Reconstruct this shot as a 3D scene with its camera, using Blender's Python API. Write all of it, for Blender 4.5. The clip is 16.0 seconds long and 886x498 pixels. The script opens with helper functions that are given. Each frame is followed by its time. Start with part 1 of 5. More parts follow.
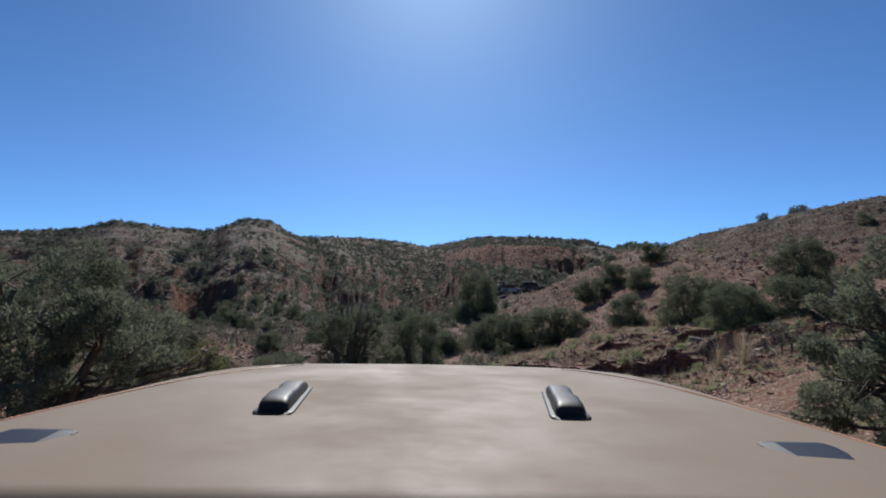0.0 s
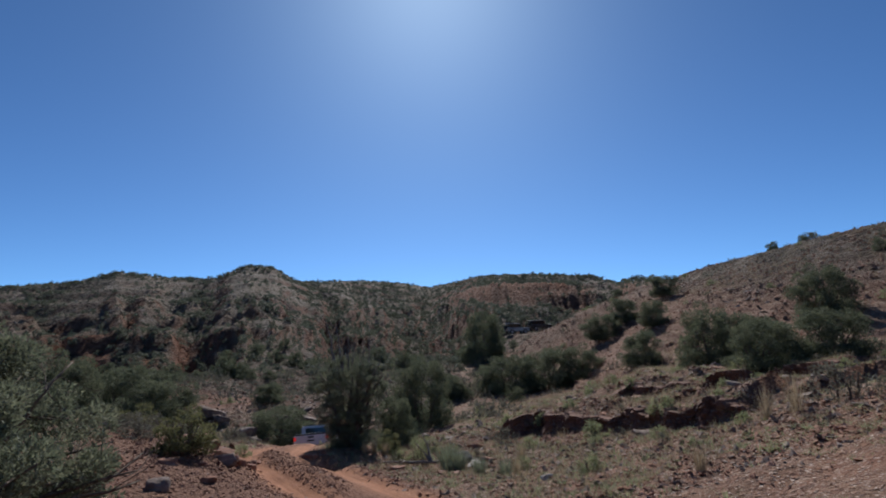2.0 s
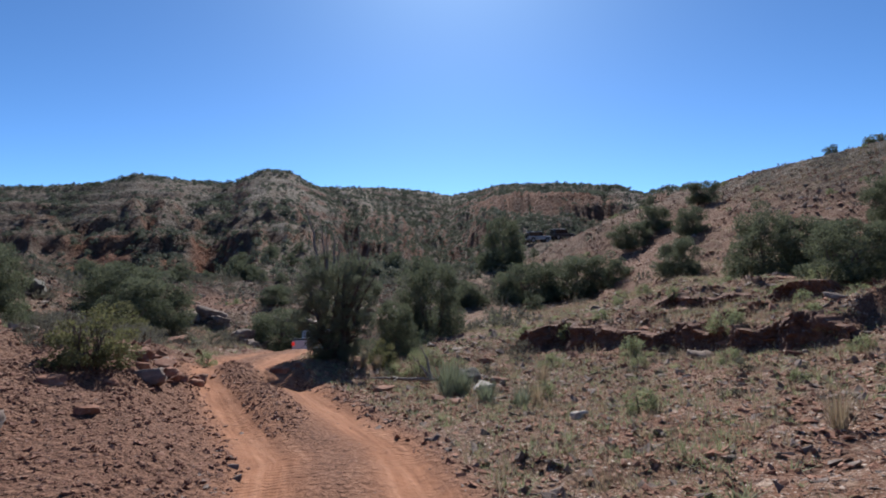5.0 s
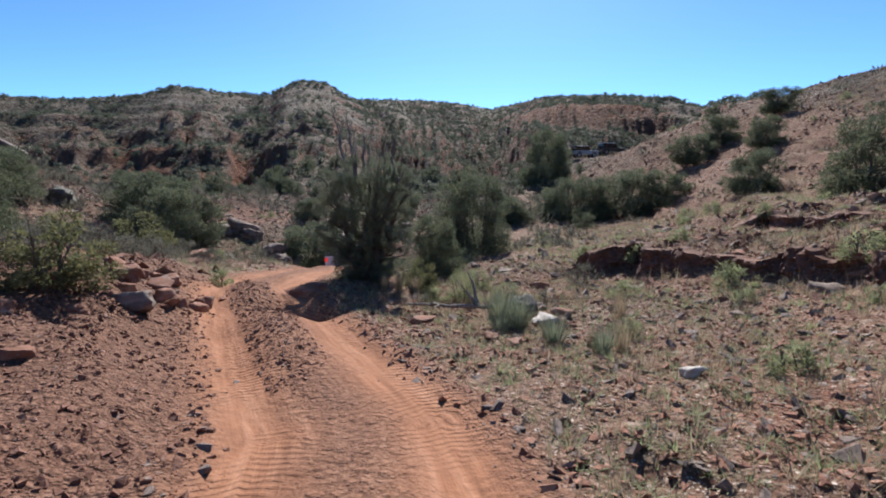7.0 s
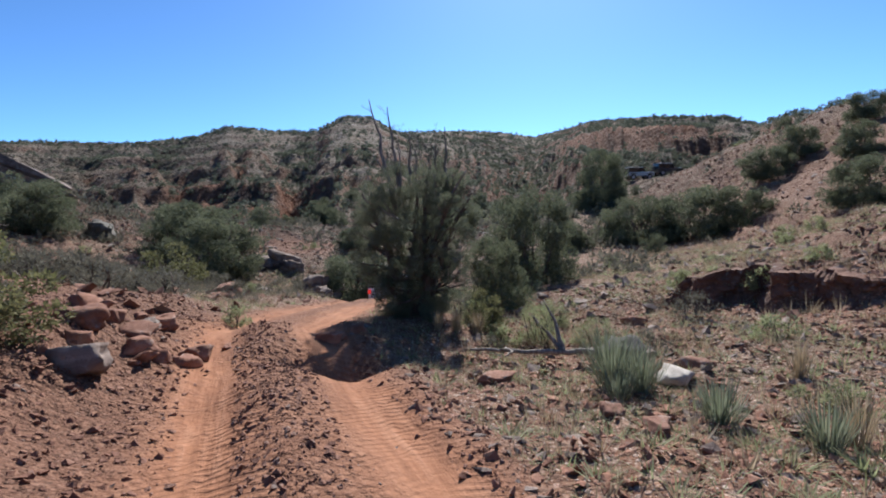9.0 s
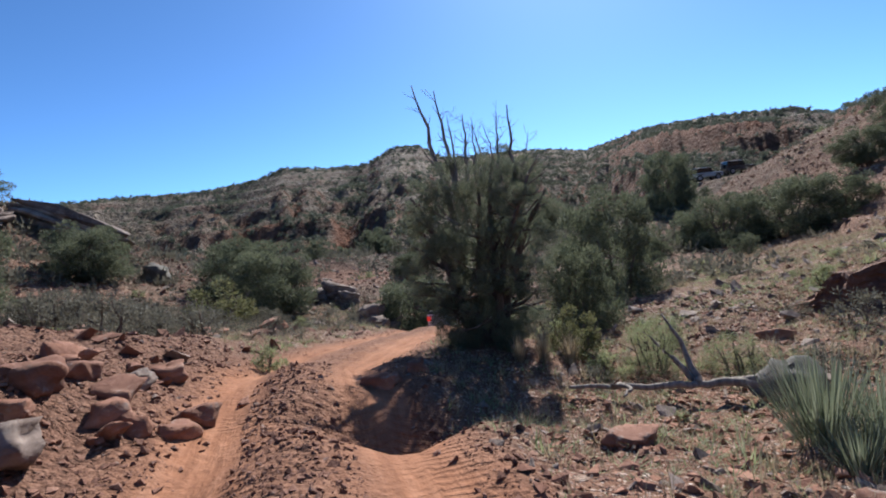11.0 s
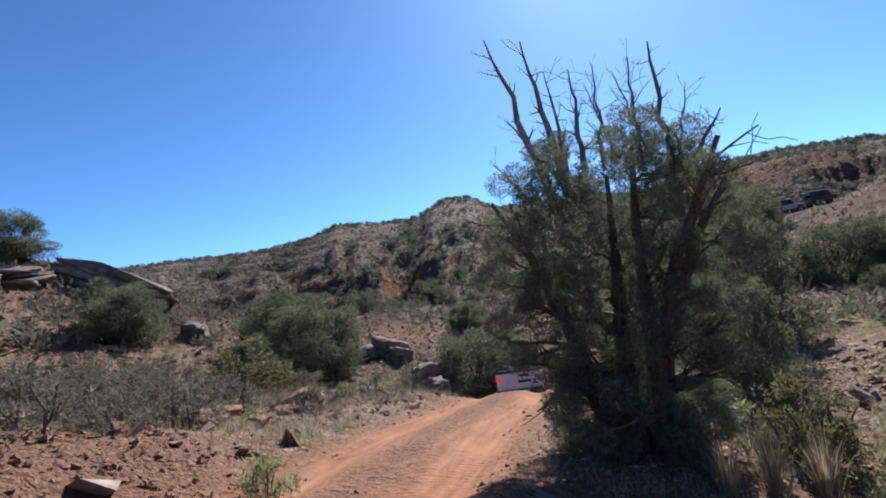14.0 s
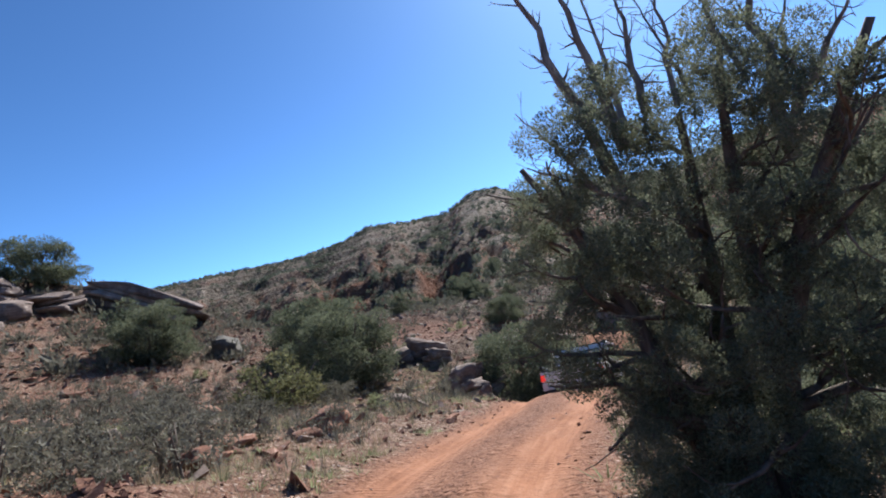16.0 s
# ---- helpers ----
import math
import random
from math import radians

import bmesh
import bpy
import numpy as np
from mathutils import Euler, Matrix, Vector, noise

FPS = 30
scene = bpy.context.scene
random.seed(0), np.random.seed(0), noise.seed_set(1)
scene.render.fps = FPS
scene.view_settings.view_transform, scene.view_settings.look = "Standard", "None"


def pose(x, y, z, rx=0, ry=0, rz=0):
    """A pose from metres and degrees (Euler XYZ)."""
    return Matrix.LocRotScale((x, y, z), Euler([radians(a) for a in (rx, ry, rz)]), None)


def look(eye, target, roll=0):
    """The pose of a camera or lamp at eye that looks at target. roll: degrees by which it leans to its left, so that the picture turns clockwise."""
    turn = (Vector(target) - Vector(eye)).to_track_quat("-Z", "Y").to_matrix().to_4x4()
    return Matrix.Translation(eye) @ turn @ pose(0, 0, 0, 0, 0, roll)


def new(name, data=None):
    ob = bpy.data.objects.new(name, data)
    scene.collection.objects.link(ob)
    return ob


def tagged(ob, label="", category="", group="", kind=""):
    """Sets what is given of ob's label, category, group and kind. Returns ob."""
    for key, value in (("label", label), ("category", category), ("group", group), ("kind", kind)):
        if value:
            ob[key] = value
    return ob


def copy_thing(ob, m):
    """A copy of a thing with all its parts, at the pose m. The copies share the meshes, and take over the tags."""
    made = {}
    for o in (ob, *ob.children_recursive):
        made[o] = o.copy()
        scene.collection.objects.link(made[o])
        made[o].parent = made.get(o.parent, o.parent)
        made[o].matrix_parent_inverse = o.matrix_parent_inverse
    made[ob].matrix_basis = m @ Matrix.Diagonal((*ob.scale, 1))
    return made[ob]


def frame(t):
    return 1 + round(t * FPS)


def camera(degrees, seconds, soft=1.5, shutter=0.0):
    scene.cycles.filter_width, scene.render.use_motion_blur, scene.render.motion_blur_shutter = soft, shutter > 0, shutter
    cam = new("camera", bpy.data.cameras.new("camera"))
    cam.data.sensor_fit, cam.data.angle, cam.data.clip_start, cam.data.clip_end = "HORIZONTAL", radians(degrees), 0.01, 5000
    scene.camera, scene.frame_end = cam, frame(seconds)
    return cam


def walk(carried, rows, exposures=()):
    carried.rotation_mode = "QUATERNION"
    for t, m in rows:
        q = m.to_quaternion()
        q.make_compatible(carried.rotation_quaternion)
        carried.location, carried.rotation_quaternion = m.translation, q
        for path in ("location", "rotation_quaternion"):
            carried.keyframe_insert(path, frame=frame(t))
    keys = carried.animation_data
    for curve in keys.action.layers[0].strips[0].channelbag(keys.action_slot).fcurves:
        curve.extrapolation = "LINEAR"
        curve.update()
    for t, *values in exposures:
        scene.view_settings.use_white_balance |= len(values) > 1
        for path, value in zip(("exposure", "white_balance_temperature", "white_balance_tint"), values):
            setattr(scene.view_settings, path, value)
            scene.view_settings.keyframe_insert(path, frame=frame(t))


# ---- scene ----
cam = camera(81.29, 16.0, 1.9)

PATH = [
    (0, pose(0.000, 0.000, 1.650, 99.00, 0.00, 0.00)),
    (0.5, pose(-0.009, 0.298, 1.709, 100.03, 0.69, 0.27)),
    (1, pose(-0.068, 0.555, 1.803, 101.30, 1.29, 0.48)),
    (1.5, pose(-0.119, 0.851, 1.903, 102.51, 1.65, 0.59)),
    (2, pose(-0.100, 1.184, 1.963, 103.44, 1.91, 0.63)),
    (2.5, pose(-0.035, 1.587, 1.982, 103.93, 2.04, 0.63)),
    (3, pose(0.023, 2.108, 1.974, 103.93, 2.21, 0.63)),
    (3.5, pose(0.062, 2.755, 1.935, 103.19, 2.23, 0.71)),
    (4, pose(0.181, 3.514, 1.861, 101.08, 1.98, 1.16)),
    (4.5, pose(0.268, 4.395, 1.799, 97.61, 1.18, 1.79)),
    (5, pose(0.252, 4.968, 1.779, 93.52, 0.53, 2.83)),
    (5.2, pose(0.220, 5.180, 1.785, 92.05, 0.39, 3.25)),
    (7.3, pose(-0.242, 7.612, 1.571, 84.20, 0.15, 7.50)),
    (7.5, pose(-0.306, 7.825, 1.544, 84.33, 0.47, 7.84)),
    (8, pose(-0.534, 8.450, 1.454, 85.25, 0.68, 8.82)),
    (8.5, pose(-0.731, 9.125, 1.367, 86.75, 0.53, 10.21)),
    (9, pose(-0.896, 9.790, 1.317, 87.75, 1.28, 11.88)),
    (9.2, pose(-0.991, 10.014, 1.298, 88.03, 1.76, 12.65)),
    (11.3, pose(-1.659, 11.970, 1.035, 91.37, 6.21, 18.72)),
    (11.5, pose(-1.722, 12.150, 1.048, 91.75, 6.79, 18.97)),
    (12, pose(-1.921, 12.544, 1.041, 92.92, 7.85, 19.58)),
    (12.5, pose(-2.166, 13.028, 1.052, 94.01, 8.25, 20.27)),
    (13, pose(-2.464, 13.499, 1.070, 95.15, 8.22, 21.24)),
    (13.5, pose(-2.730, 13.971, 1.067, 96.29, 7.56, 22.40)),
    (14, pose(-3.044, 14.512, 1.009, 97.19, 7.27, 23.85)),
    (14.5, pose(-3.253, 14.960, 1.034, 97.76, 7.22, 25.13)),
    (15, pose(-3.303, 15.315, 1.047, 97.88, 8.70, 26.42)),
    (15.5, pose(-3.385, 15.534, 1.059, 97.73, 10.22, 27.38)),
    (16, pose(-3.444, 15.702, 1.087, 97.34, 11.33, 28.09)),
]
EXPOSURES = [(0.0, 0.5, 6150, 10), (1.5, 0.32, 6150, 10), (4.0, 0.4, 6150, 10), (5.0, 0.78, 6150, 10), (7.5, 1.15, 6150, 10), (12.0, 1.12, 6150, 10), (16.0, 1.27, 6150, 10)]
walk(cam, PATH, EXPOSURES)

# ---- world and sun ----
SUN_AZ, SUN_EL = 1.0, 44.0          # degrees; azimuth from +y, positive to the left
world = bpy.data.worlds.new("sky")
scene.world = world
world.use_nodes = True
wn = world.node_tree
sky = wn.nodes.new("ShaderNodeTexSky")
sky.sky_type, sky.sun_disc = "NISHITA", False
sky.sun_elevation, sky.sun_rotation = radians(SUN_EL), radians(-SUN_AZ)
sky.altitude, sky.air_density, sky.dust_density, sky.ozone_density = 2600, 0.85, 2.2, 2.2
deep = wn.nodes.new("ShaderNodeGamma")
deep.inputs["Gamma"].default_value = 1.3
wn.links.new(sky.outputs[0], deep.inputs["Color"])
blue = wn.nodes.new("ShaderNodeMix")
blue.data_type, blue.blend_type = "RGBA", "MULTIPLY"
blue.inputs[0].default_value, blue.inputs[7].default_value = 1.0, (0.78, 1.02, 1.08, 1)
wn.links.new(deep.outputs[0], blue.inputs[6])
wn.links.new(blue.outputs[2], wn.nodes["Background"].inputs[0])
wn.nodes["Background"].inputs[1].default_value = 0.050
sun = new("sun", bpy.data.lights.new("sun", "SUN"))
sun.data.energy, sun.data.angle, sun.data.color = 4.1, radians(0.53), (1.0, 0.95, 0.87)
sun_way = Vector((-math.sin(radians(SUN_AZ)) * math.cos(radians(SUN_EL)), math.cos(radians(SUN_AZ)) * math.cos(radians(SUN_EL)), math.sin(radians(SUN_EL))))
sun.matrix_world = look(sun_way * 100, (0, 0, 0))


# ---- materials ----
class Nodes:
    """A short way to write a node material."""
    def __init__(self, name):
        self.mat = bpy.data.materials.new(name)
        self.mat.use_nodes = True
        self.t = self.mat.node_tree
        self.bsdf = self.t.nodes["Principled BSDF"]
        self.out = self.t.nodes["Material Output"]
        self.coord = self.t.nodes.new("ShaderNodeTexCoord")

    def node(self, kind, **values):
        n = self.t.nodes.new(kind)
        for key, value in values.items():
            if key in n.inputs:
                self.put(n.inputs[key], value)
            else:
                setattr(n, key, value)
        return n

    def put(self, socket, value):
        if isinstance(value, bpy.types.NodeSocket):
            self.t.links.new(value, socket)
        else:
            socket.default_value = value

    def noise(self, scale, detail=4.0, rough=0.55, space="Object", distort=0.0):
        n = self.node("ShaderNodeTexNoise", Scale=scale, Detail=detail, Roughness=rough, Distortion=distort)
        self.t.links.new(self.coord.outputs[space], n.inputs["Vector"])
        return n.outputs["Fac"]

    def voronoi(self, scale, feature="F1", out="Distance", space="Object"):
        n = self.node("ShaderNodeTexVoronoi", Scale=scale)
        n.feature = feature
        self.t.links.new(self.coord.outputs[space], n.inputs["Vector"])
        return n.outputs[out]

    def ramp(self, fac, *stops):
        n = self.node("ShaderNodeValToRGB")
        self.t.links.new(fac, n.inputs[0])
        e = n.color_ramp.elements
        while len(e) < len(stops):
            e.new(0.5)
        for el, (at, col) in zip(e, stops):
            el.position, el.color = at, (*col, 1) if len(col) == 3 else col
        return n.outputs[0]

    def grey(self, fac, a, b, lo=0.0, hi=1.0):
        n = self.node("ShaderNodeMapRange")
        self.t.links.new(fac, n.inputs[0])
        for i, v in enumerate((a, b, lo, hi)):
            n.inputs[i + 1].default_value = v
        return n.outputs[0]

    def mix(self, fac, a, b, mode="MIX"):
        n = self.node("ShaderNodeMix", data_type="RGBA", blend_type=mode)
        self.put(n.inputs[0], fac)
        for sock, v in ((n.inputs[6], a), (n.inputs[7], b)):
            self.put(sock, (*v, 1) if isinstance(v, tuple) and len(v) == 3 else v)
        return n.outputs[2]

    def math(self, op, a, b=0.0):
        n = self.node("ShaderNodeMath", operation=op)
        self.put(n.inputs[0], a)
        self.put(n.inputs[1], b)
        return n.outputs[0]

    def attr(self, name):
        n = self.node("ShaderNodeAttribute")
        n.attribute_name = name
        return n.outputs["Fac"]

    def random(self, island=False):
        if island:
            return self.node("ShaderNodeNewGeometry").outputs["Random Per Island"]
        return self.node("ShaderNodeObjectInfo").outputs["Random"]

    def bump(self, height, strength=0.4, distance=0.02, under=None):
        n = self.node("ShaderNodeBump", Strength=strength, Distance=distance)
        self.t.links.new(height, n.inputs["Height"])
        if under is not None:
            self.t.links.new(under, n.inputs["Normal"])
        return n.outputs[0]

    def done(self, colour, rough=0.9, metal=0.0, normal=None, spec=0.3):
        self.put(self.bsdf.inputs["Base Color"], (*colour, 1) if isinstance(colour, tuple) and len(colour) == 3 else colour)
        self.put(self.bsdf.inputs["Roughness"], rough)
        self.put(self.bsdf.inputs["Metallic"], metal)
        self.put(self.bsdf.inputs["Specular IOR Level"], spec)
        if normal is not None:
            self.put(self.bsdf.inputs["Normal"], normal)
        return self.mat


def ground_material():
    m = Nodes("red_soil")
    big = m.noise(0.16, 5)
    mid = m.noise(1.3, 6, 0.65)
    fine = m.noise(14, 5, 0.7)
    soil = m.ramp(mid, (0.25, (0.082, 0.038, 0.024)), (0.5, (0.170, 0.077, 0.047)), (0.75, (0.26, 0.138, 0.088)))
    soil = m.mix(m.grey(big, 0.42, 0.62), soil, m.ramp(fine, (0.3, (0.085, 0.052, 0.036)), (0.7, (0.22, 0.142, 0.097))))
    # dry litter and lichen in small patches
    litter = m.math("MULTIPLY", m.grey(m.noise(6.5, 7, 0.8), 0.46, 0.56), m.grey(m.noise(0.5, 4), 0.38, 0.57, 0.1, 0.55))
    soil = m.mix(litter, soil, m.ramp(m.noise(17, 5, 0.8), (0.36, (0.05, 0.036, 0.026)), (0.5, (0.135, 0.093, 0.062)), (0.64, (0.29, 0.21, 0.14))))
    # loose pebbles and chips, grey to pale
    cell = m.voronoi(16)
    tone = m.voronoi(16, out="Color")
    chips = m.ramp(m.node("ShaderNodeSeparateColor", Color=tone).outputs[0], (0.0, (0.10, 0.05, 0.04)), (0.6, (0.25, 0.15, 0.11)), (1.0, (0.5, 0.42, 0.36)))
    soil = m.mix(m.math("MULTIPLY", m.grey(cell, 0.42, 0.3), m.grey(mid, 0.34, 0.5)), soil, chips)
    tone2 = m.node("ShaderNodeSeparateColor", Color=m.voronoi(38, out="Color")).outputs[0]
    soil = m.mix(m.math("MULTIPLY", m.grey(m.voronoi(38), 0.5, 0.34), m.grey(m.noise(3.1, 4), 0.38, 0.55, 0.1, 0.85)), soil, m.ramp(tone2, (0.0, (0.07, 0.045, 0.036)), (0.55, (0.22, 0.14, 0.10)), (1.0, (0.46, 0.38, 0.32))))
    coarse = m.node("ShaderNodeSeparateColor", Color=m.voronoi(4.2, out="Color")).outputs[0]
    soil = m.mix(m.math("MULTIPLY", m.grey(m.voronoi(4.2), 0.42, 0.3), m.grey(m.noise(0.7, 5, 0.6), 0.42, 0.56, 0.0, 0.85)), soil, m.ramp(coarse, (0.0, (0.085, 0.046, 0.034)), (0.5, (0.20, 0.118, 0.082)), (1.0, (0.36, 0.27, 0.21))))
    # bare wheel tracks, redder and smoother
    crumb = m.ramp(m.noise(19, 6, 0.75), (0.36, (0.06, 0.028, 0.019)), (0.5, (0.145, 0.073, 0.048)), (0.66, (0.25, 0.138, 0.094)))
    soil = m.mix(m.math("MULTIPLY", m.attr("raw"), 0.9), soil, crumb)
    lane = m.node("ShaderNodeCombineXYZ")
    m.put(lane.inputs[0], m.math("MULTIPLY", m.attr("lane"), 7.0))
    m.put(lane.inputs[1], m.math("MULTIPLY", m.attr("run"), 0.55))
    streak = m.node("ShaderNodeTexNoise", Scale=1.0, Detail=5.0, Roughness=0.65)
    m.t.links.new(lane.outputs[0], streak.inputs["Vector"])
    road = m.ramp(streak.outputs["Fac"], (0.32, (0.17, 0.072, 0.038)), (0.5, (0.27, 0.122, 0.066)), (0.72, (0.37, 0.19, 0.115)))
    road = m.mix(m.grey(m.noise(2.2, 6, 0.7), 0.35, 0.7, 0.0, 0.6), road, m.ramp(fine, (0.3, (0.15, 0.07, 0.042)), (0.7, (0.33, 0.165, 0.098))))
    track = m.attr("track")
    colour = m.mix(track, soil, road)
    # beds of the hills: pale and red bands along the height, dry grass on the gentle parts
    sep = m.node("ShaderNodeSeparateXYZ")
    m.t.links.new(m.coord.outputs["Object"], sep.inputs[0])
    band = m.math("ADD", m.math("MULTIPLY", sep.outputs[2], 0.22), m.math("MULTIPLY", m.noise(0.03, 4), 1.6))
    bands = m.ramp(m.math("FRACT", band), (0.0, (0.13, 0.075, 0.055)), (0.3, (0.17, 0.105, 0.077)), (0.45, (0.27, 0.215, 0.165)), (0.7, (0.20, 0.145, 0.107)), (1.0, (0.13, 0.075, 0.056)))
    grassy = m.ramp(m.noise(0.7, 8, 0.75), (0.3, (0.105, 0.082, 0.065)), (0.5, (0.18, 0.143, 0.114)), (0.68, (0.32, 0.272, 0.22)))
    hill = m.mix(m.grey(m.noise(0.045, 5, 0.6), 0.46, 0.64, 0.0, 0.85), grassy, bands)
    # bare pale crests, a darker colour towards the gullies
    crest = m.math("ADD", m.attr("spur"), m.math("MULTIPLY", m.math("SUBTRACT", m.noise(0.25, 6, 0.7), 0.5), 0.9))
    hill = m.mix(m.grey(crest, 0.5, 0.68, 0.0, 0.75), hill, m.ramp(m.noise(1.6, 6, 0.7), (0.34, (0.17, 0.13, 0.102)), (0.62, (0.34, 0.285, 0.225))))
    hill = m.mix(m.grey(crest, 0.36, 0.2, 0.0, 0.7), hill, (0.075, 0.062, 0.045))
    red = m.grey(m.noise(0.06, 5, 0.65), 0.58, 0.68, 0.0, 0.5)
    scar = m.ramp(m.noise(0.6, 7, 0.7), (0.3, (0.11, 0.048, 0.031)), (0.5, (0.20, 0.09, 0.057)), (0.7, (0.31, 0.16, 0.105)))
    hill = m.mix(m.math("MAXIMUM", m.attr("steep"), red), hill, scar)
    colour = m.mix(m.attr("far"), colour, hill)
    bare = m.math("SUBTRACT", 1.0, m.math("MULTIPLY", track, 0.8))
    relief = m.math("ADD", m.math("MULTIPLY", fine, 0.7), m.math("MULTIPLY", m.math("MULTIPLY", m.grey(cell, 0.5, 0.1), 0.4), bare))
    broken = m.bump(m.math("MULTIPLY", m.noise(2.8, 7, 0.7), bare), 0.5, 0.22)
    n1 = m.bump(m.math("MULTIPLY", relief, bare), 0.6, 0.05, broken)
    # bars that tyres have pressed along the wheel lines
    crumble = m.math("ADD", m.grey(m.voronoi(9.0), 0.55, 0.05), m.math("MULTIPLY", m.grey(m.voronoi(27.0), 0.55, 0.05), 0.45))
    n1 = m.bump(m.math("MULTIPLY", crumble, m.math("MULTIPLY", bare, m.grey(mid, 0.35, 0.6, 0.35, 1.0))), 0.85, 0.05, n1)
    bars = m.math("SINE", m.math("ADD", m.math("MULTIPLY", m.attr("run"), 72.0), m.math("MULTIPLY", m.math("ABSOLUTE", m.math("SUBTRACT", m.math("ABSOLUTE", m.attr("lane")), 0.78)), 45.0)))
    press = m.math("MULTIPLY", m.grey(bars, -0.4, 0.5), m.math("MULTIPLY", track, m.grey(m.noise(1.1, 3), 0.42, 0.6)))
    n2 = m.bump(m.math("ADD", press, m.math("MULTIPLY", m.math("MULTIPLY", streak.outputs["Fac"], track), 2.5)), 0.5, 0.022, n1)
    crag = m.math("ADD", m.noise(0.35, 9, 0.8), m.math("MULTIPLY", m.grey(m.voronoi(0.8), 0.7, 0.1), 0.5))
    n3 = m.bump(m.math("MULTIPLY", crag, m.attr("far")), 1.0, 1.6, n2)
    return m.done(colour, 0.95, 0, n3, 0.15)


def leaf_material(name, a, b, c, through_light=0.3):
    """Foliage: three greens, varied leaf by leaf, some light coming through."""
    m = Nodes(name)
    col = m.ramp(m.random(True), (0.0, a), (0.55, b), (1.0, c))
    col = m.mix(m.grey(m.noise(1.7, 3), 0.35, 0.7), col, m.mix(0.5, col, c))
    m.done(col, 0.75, 0, None, 0.25)
    tr = m.node("ShaderNodeBsdfTranslucent")
    m.put(tr.inputs[0], col)
    mixer = m.node("ShaderNodeMixShader")
    mixer.inputs[0].default_value = through_light
    m.t.links.new(m.bsdf.outputs[0], mixer.inputs[1])
    m.t.links.new(tr.outputs[0], mixer.inputs[2])
    m.t.links.new(mixer.outputs[0], m.out.inputs[0])
    return m.mat


def bark_material(name, a, b):
    m = Nodes(name)
    stretched = m.node("ShaderNodeMapping")
    stretched.inputs["Scale"].default_value = (22, 22, 3)
    m.t.links.new(m.coord.outputs["Object"], stretched.inputs[0])
    n = m.node("ShaderNodeTexNoise", Scale=1.0, Detail=6.0)
    m.t.links.new(stretched.outputs[0], n.inputs["Vector"])
    col = m.ramp(n.outputs["Fac"], (0.3, a), (0.7, b))
    return m.done(col, 0.9, 0, m.bump(n.outputs["Fac"], 0.7, 0.01), 0.2)


def rock_material(name, a, b, c, bed=5.0):
    m = Nodes(name)
    n = m.noise(2.2, 8, 0.65)
    sep = m.node("ShaderNodeSeparateXYZ")
    m.t.links.new(m.coord.outputs["Object"], sep.inputs[0])
    layer = m.math("ADD", m.math("MULTIPLY", sep.outputs[2], bed), m.math("MULTIPLY", n, 1.4))
    strata = m.node("ShaderNodeTexNoise", Scale=2.0, Detail=4.0)
    comb = m.node("ShaderNodeCombineXYZ")
    m.t.links.new(layer, comb.inputs[2])
    m.t.links.new(comb.outputs[0], strata.inputs["Vector"])
    col = m.ramp(n, (0.28, a), (0.5, b), (0.72, c))
    col = m.mix(m.grey(strata.outputs["Fac"], 0.4, 0.6, 0, 0.6), col, a)
    tint = m.mix(m.random(), (0.75, 0.72, 0.72), (1.15, 1.1, 1.05))
    col = m.mix(1.0, col, tint, "MULTIPLY")
    col = m.mix(m.grey(m.noise(9, 4), 0.6, 0.7, 0, 0.5), col, (0.30, 0.28, 0.25))
    nb = m.bump(m.math("ADD", m.noise(16, 6, 0.7), m.math("MULTIPLY", strata.outputs["Fac"], 1.5)), 0.6, 0.03)
    return m.done(col, 0.9, 0, nb, 0.25)


def paint_material(name, colour, rough=0.35, dust=(0.35, 0.25, 0.18), amount=0.25, coat=0.3, metal=0.0):
    m = Nodes(name)
    d = m.noise(3.0, 6, 0.65)
    col = m.mix(m.grey(d, 0.4, 0.75, 0.02, amount), colour, dust)
    grain = m.noise(420, 2, 0.6)
    col = m.mix(m.grey(grain, 0.35, 0.65, 0.0, 0.22), col, dust)
    m.put(m.bsdf.inputs["Coat Weight"], coat)
    return m.done(col, m.grey(d, 0.35, 0.75, rough, min(1, rough + 0.3)), metal, m.bump(grain, 0.12, 0.001), 0.4)


def plain_material(name, colour, rough=0.5, metal=0.0, grain=0.25, spec=0.4):
    m = Nodes(name)
    col = m.mix(m.grey(m.noise(18, 4), 0.35, 0.65), tuple(c * (1 - grain) for c in colour), tuple(min(1, c * (1 + grain)) for c in colour))
    return m.done(col, rough, metal, None, spec)


SOIL = ground_material()
JUNIPER = leaf_material("juniper_foliage", (0.048, 0.062, 0.037), (0.098, 0.114, 0.069), (0.18, 0.19, 0.118), 0.42)
OLD_JUNIPER = leaf_material("old_juniper_foliage", (0.07, 0.086, 0.056), (0.13, 0.148, 0.098), (0.21, 0.22, 0.145), 0.45)
HILLBRUSH = leaf_material("hillside_brush", (0.052, 0.062, 0.043), (0.085, 0.096, 0.068), (0.135, 0.145, 0.105), 0.45)
BRUSH = leaf_material("grey_brush", (0.068, 0.065, 0.048), (0.12, 0.113, 0.085), (0.185, 0.173, 0.134), 0.35)
SUMAC = leaf_material("yellow_green_leaves", (0.075, 0.08, 0.033), (0.125, 0.128, 0.056), (0.19, 0.18, 0.09), 0.45)
WEED = leaf_material("green_weeds", (0.13, 0.15, 0.07), (0.22, 0.245, 0.12), (0.32, 0.33, 0.19), 0.5)
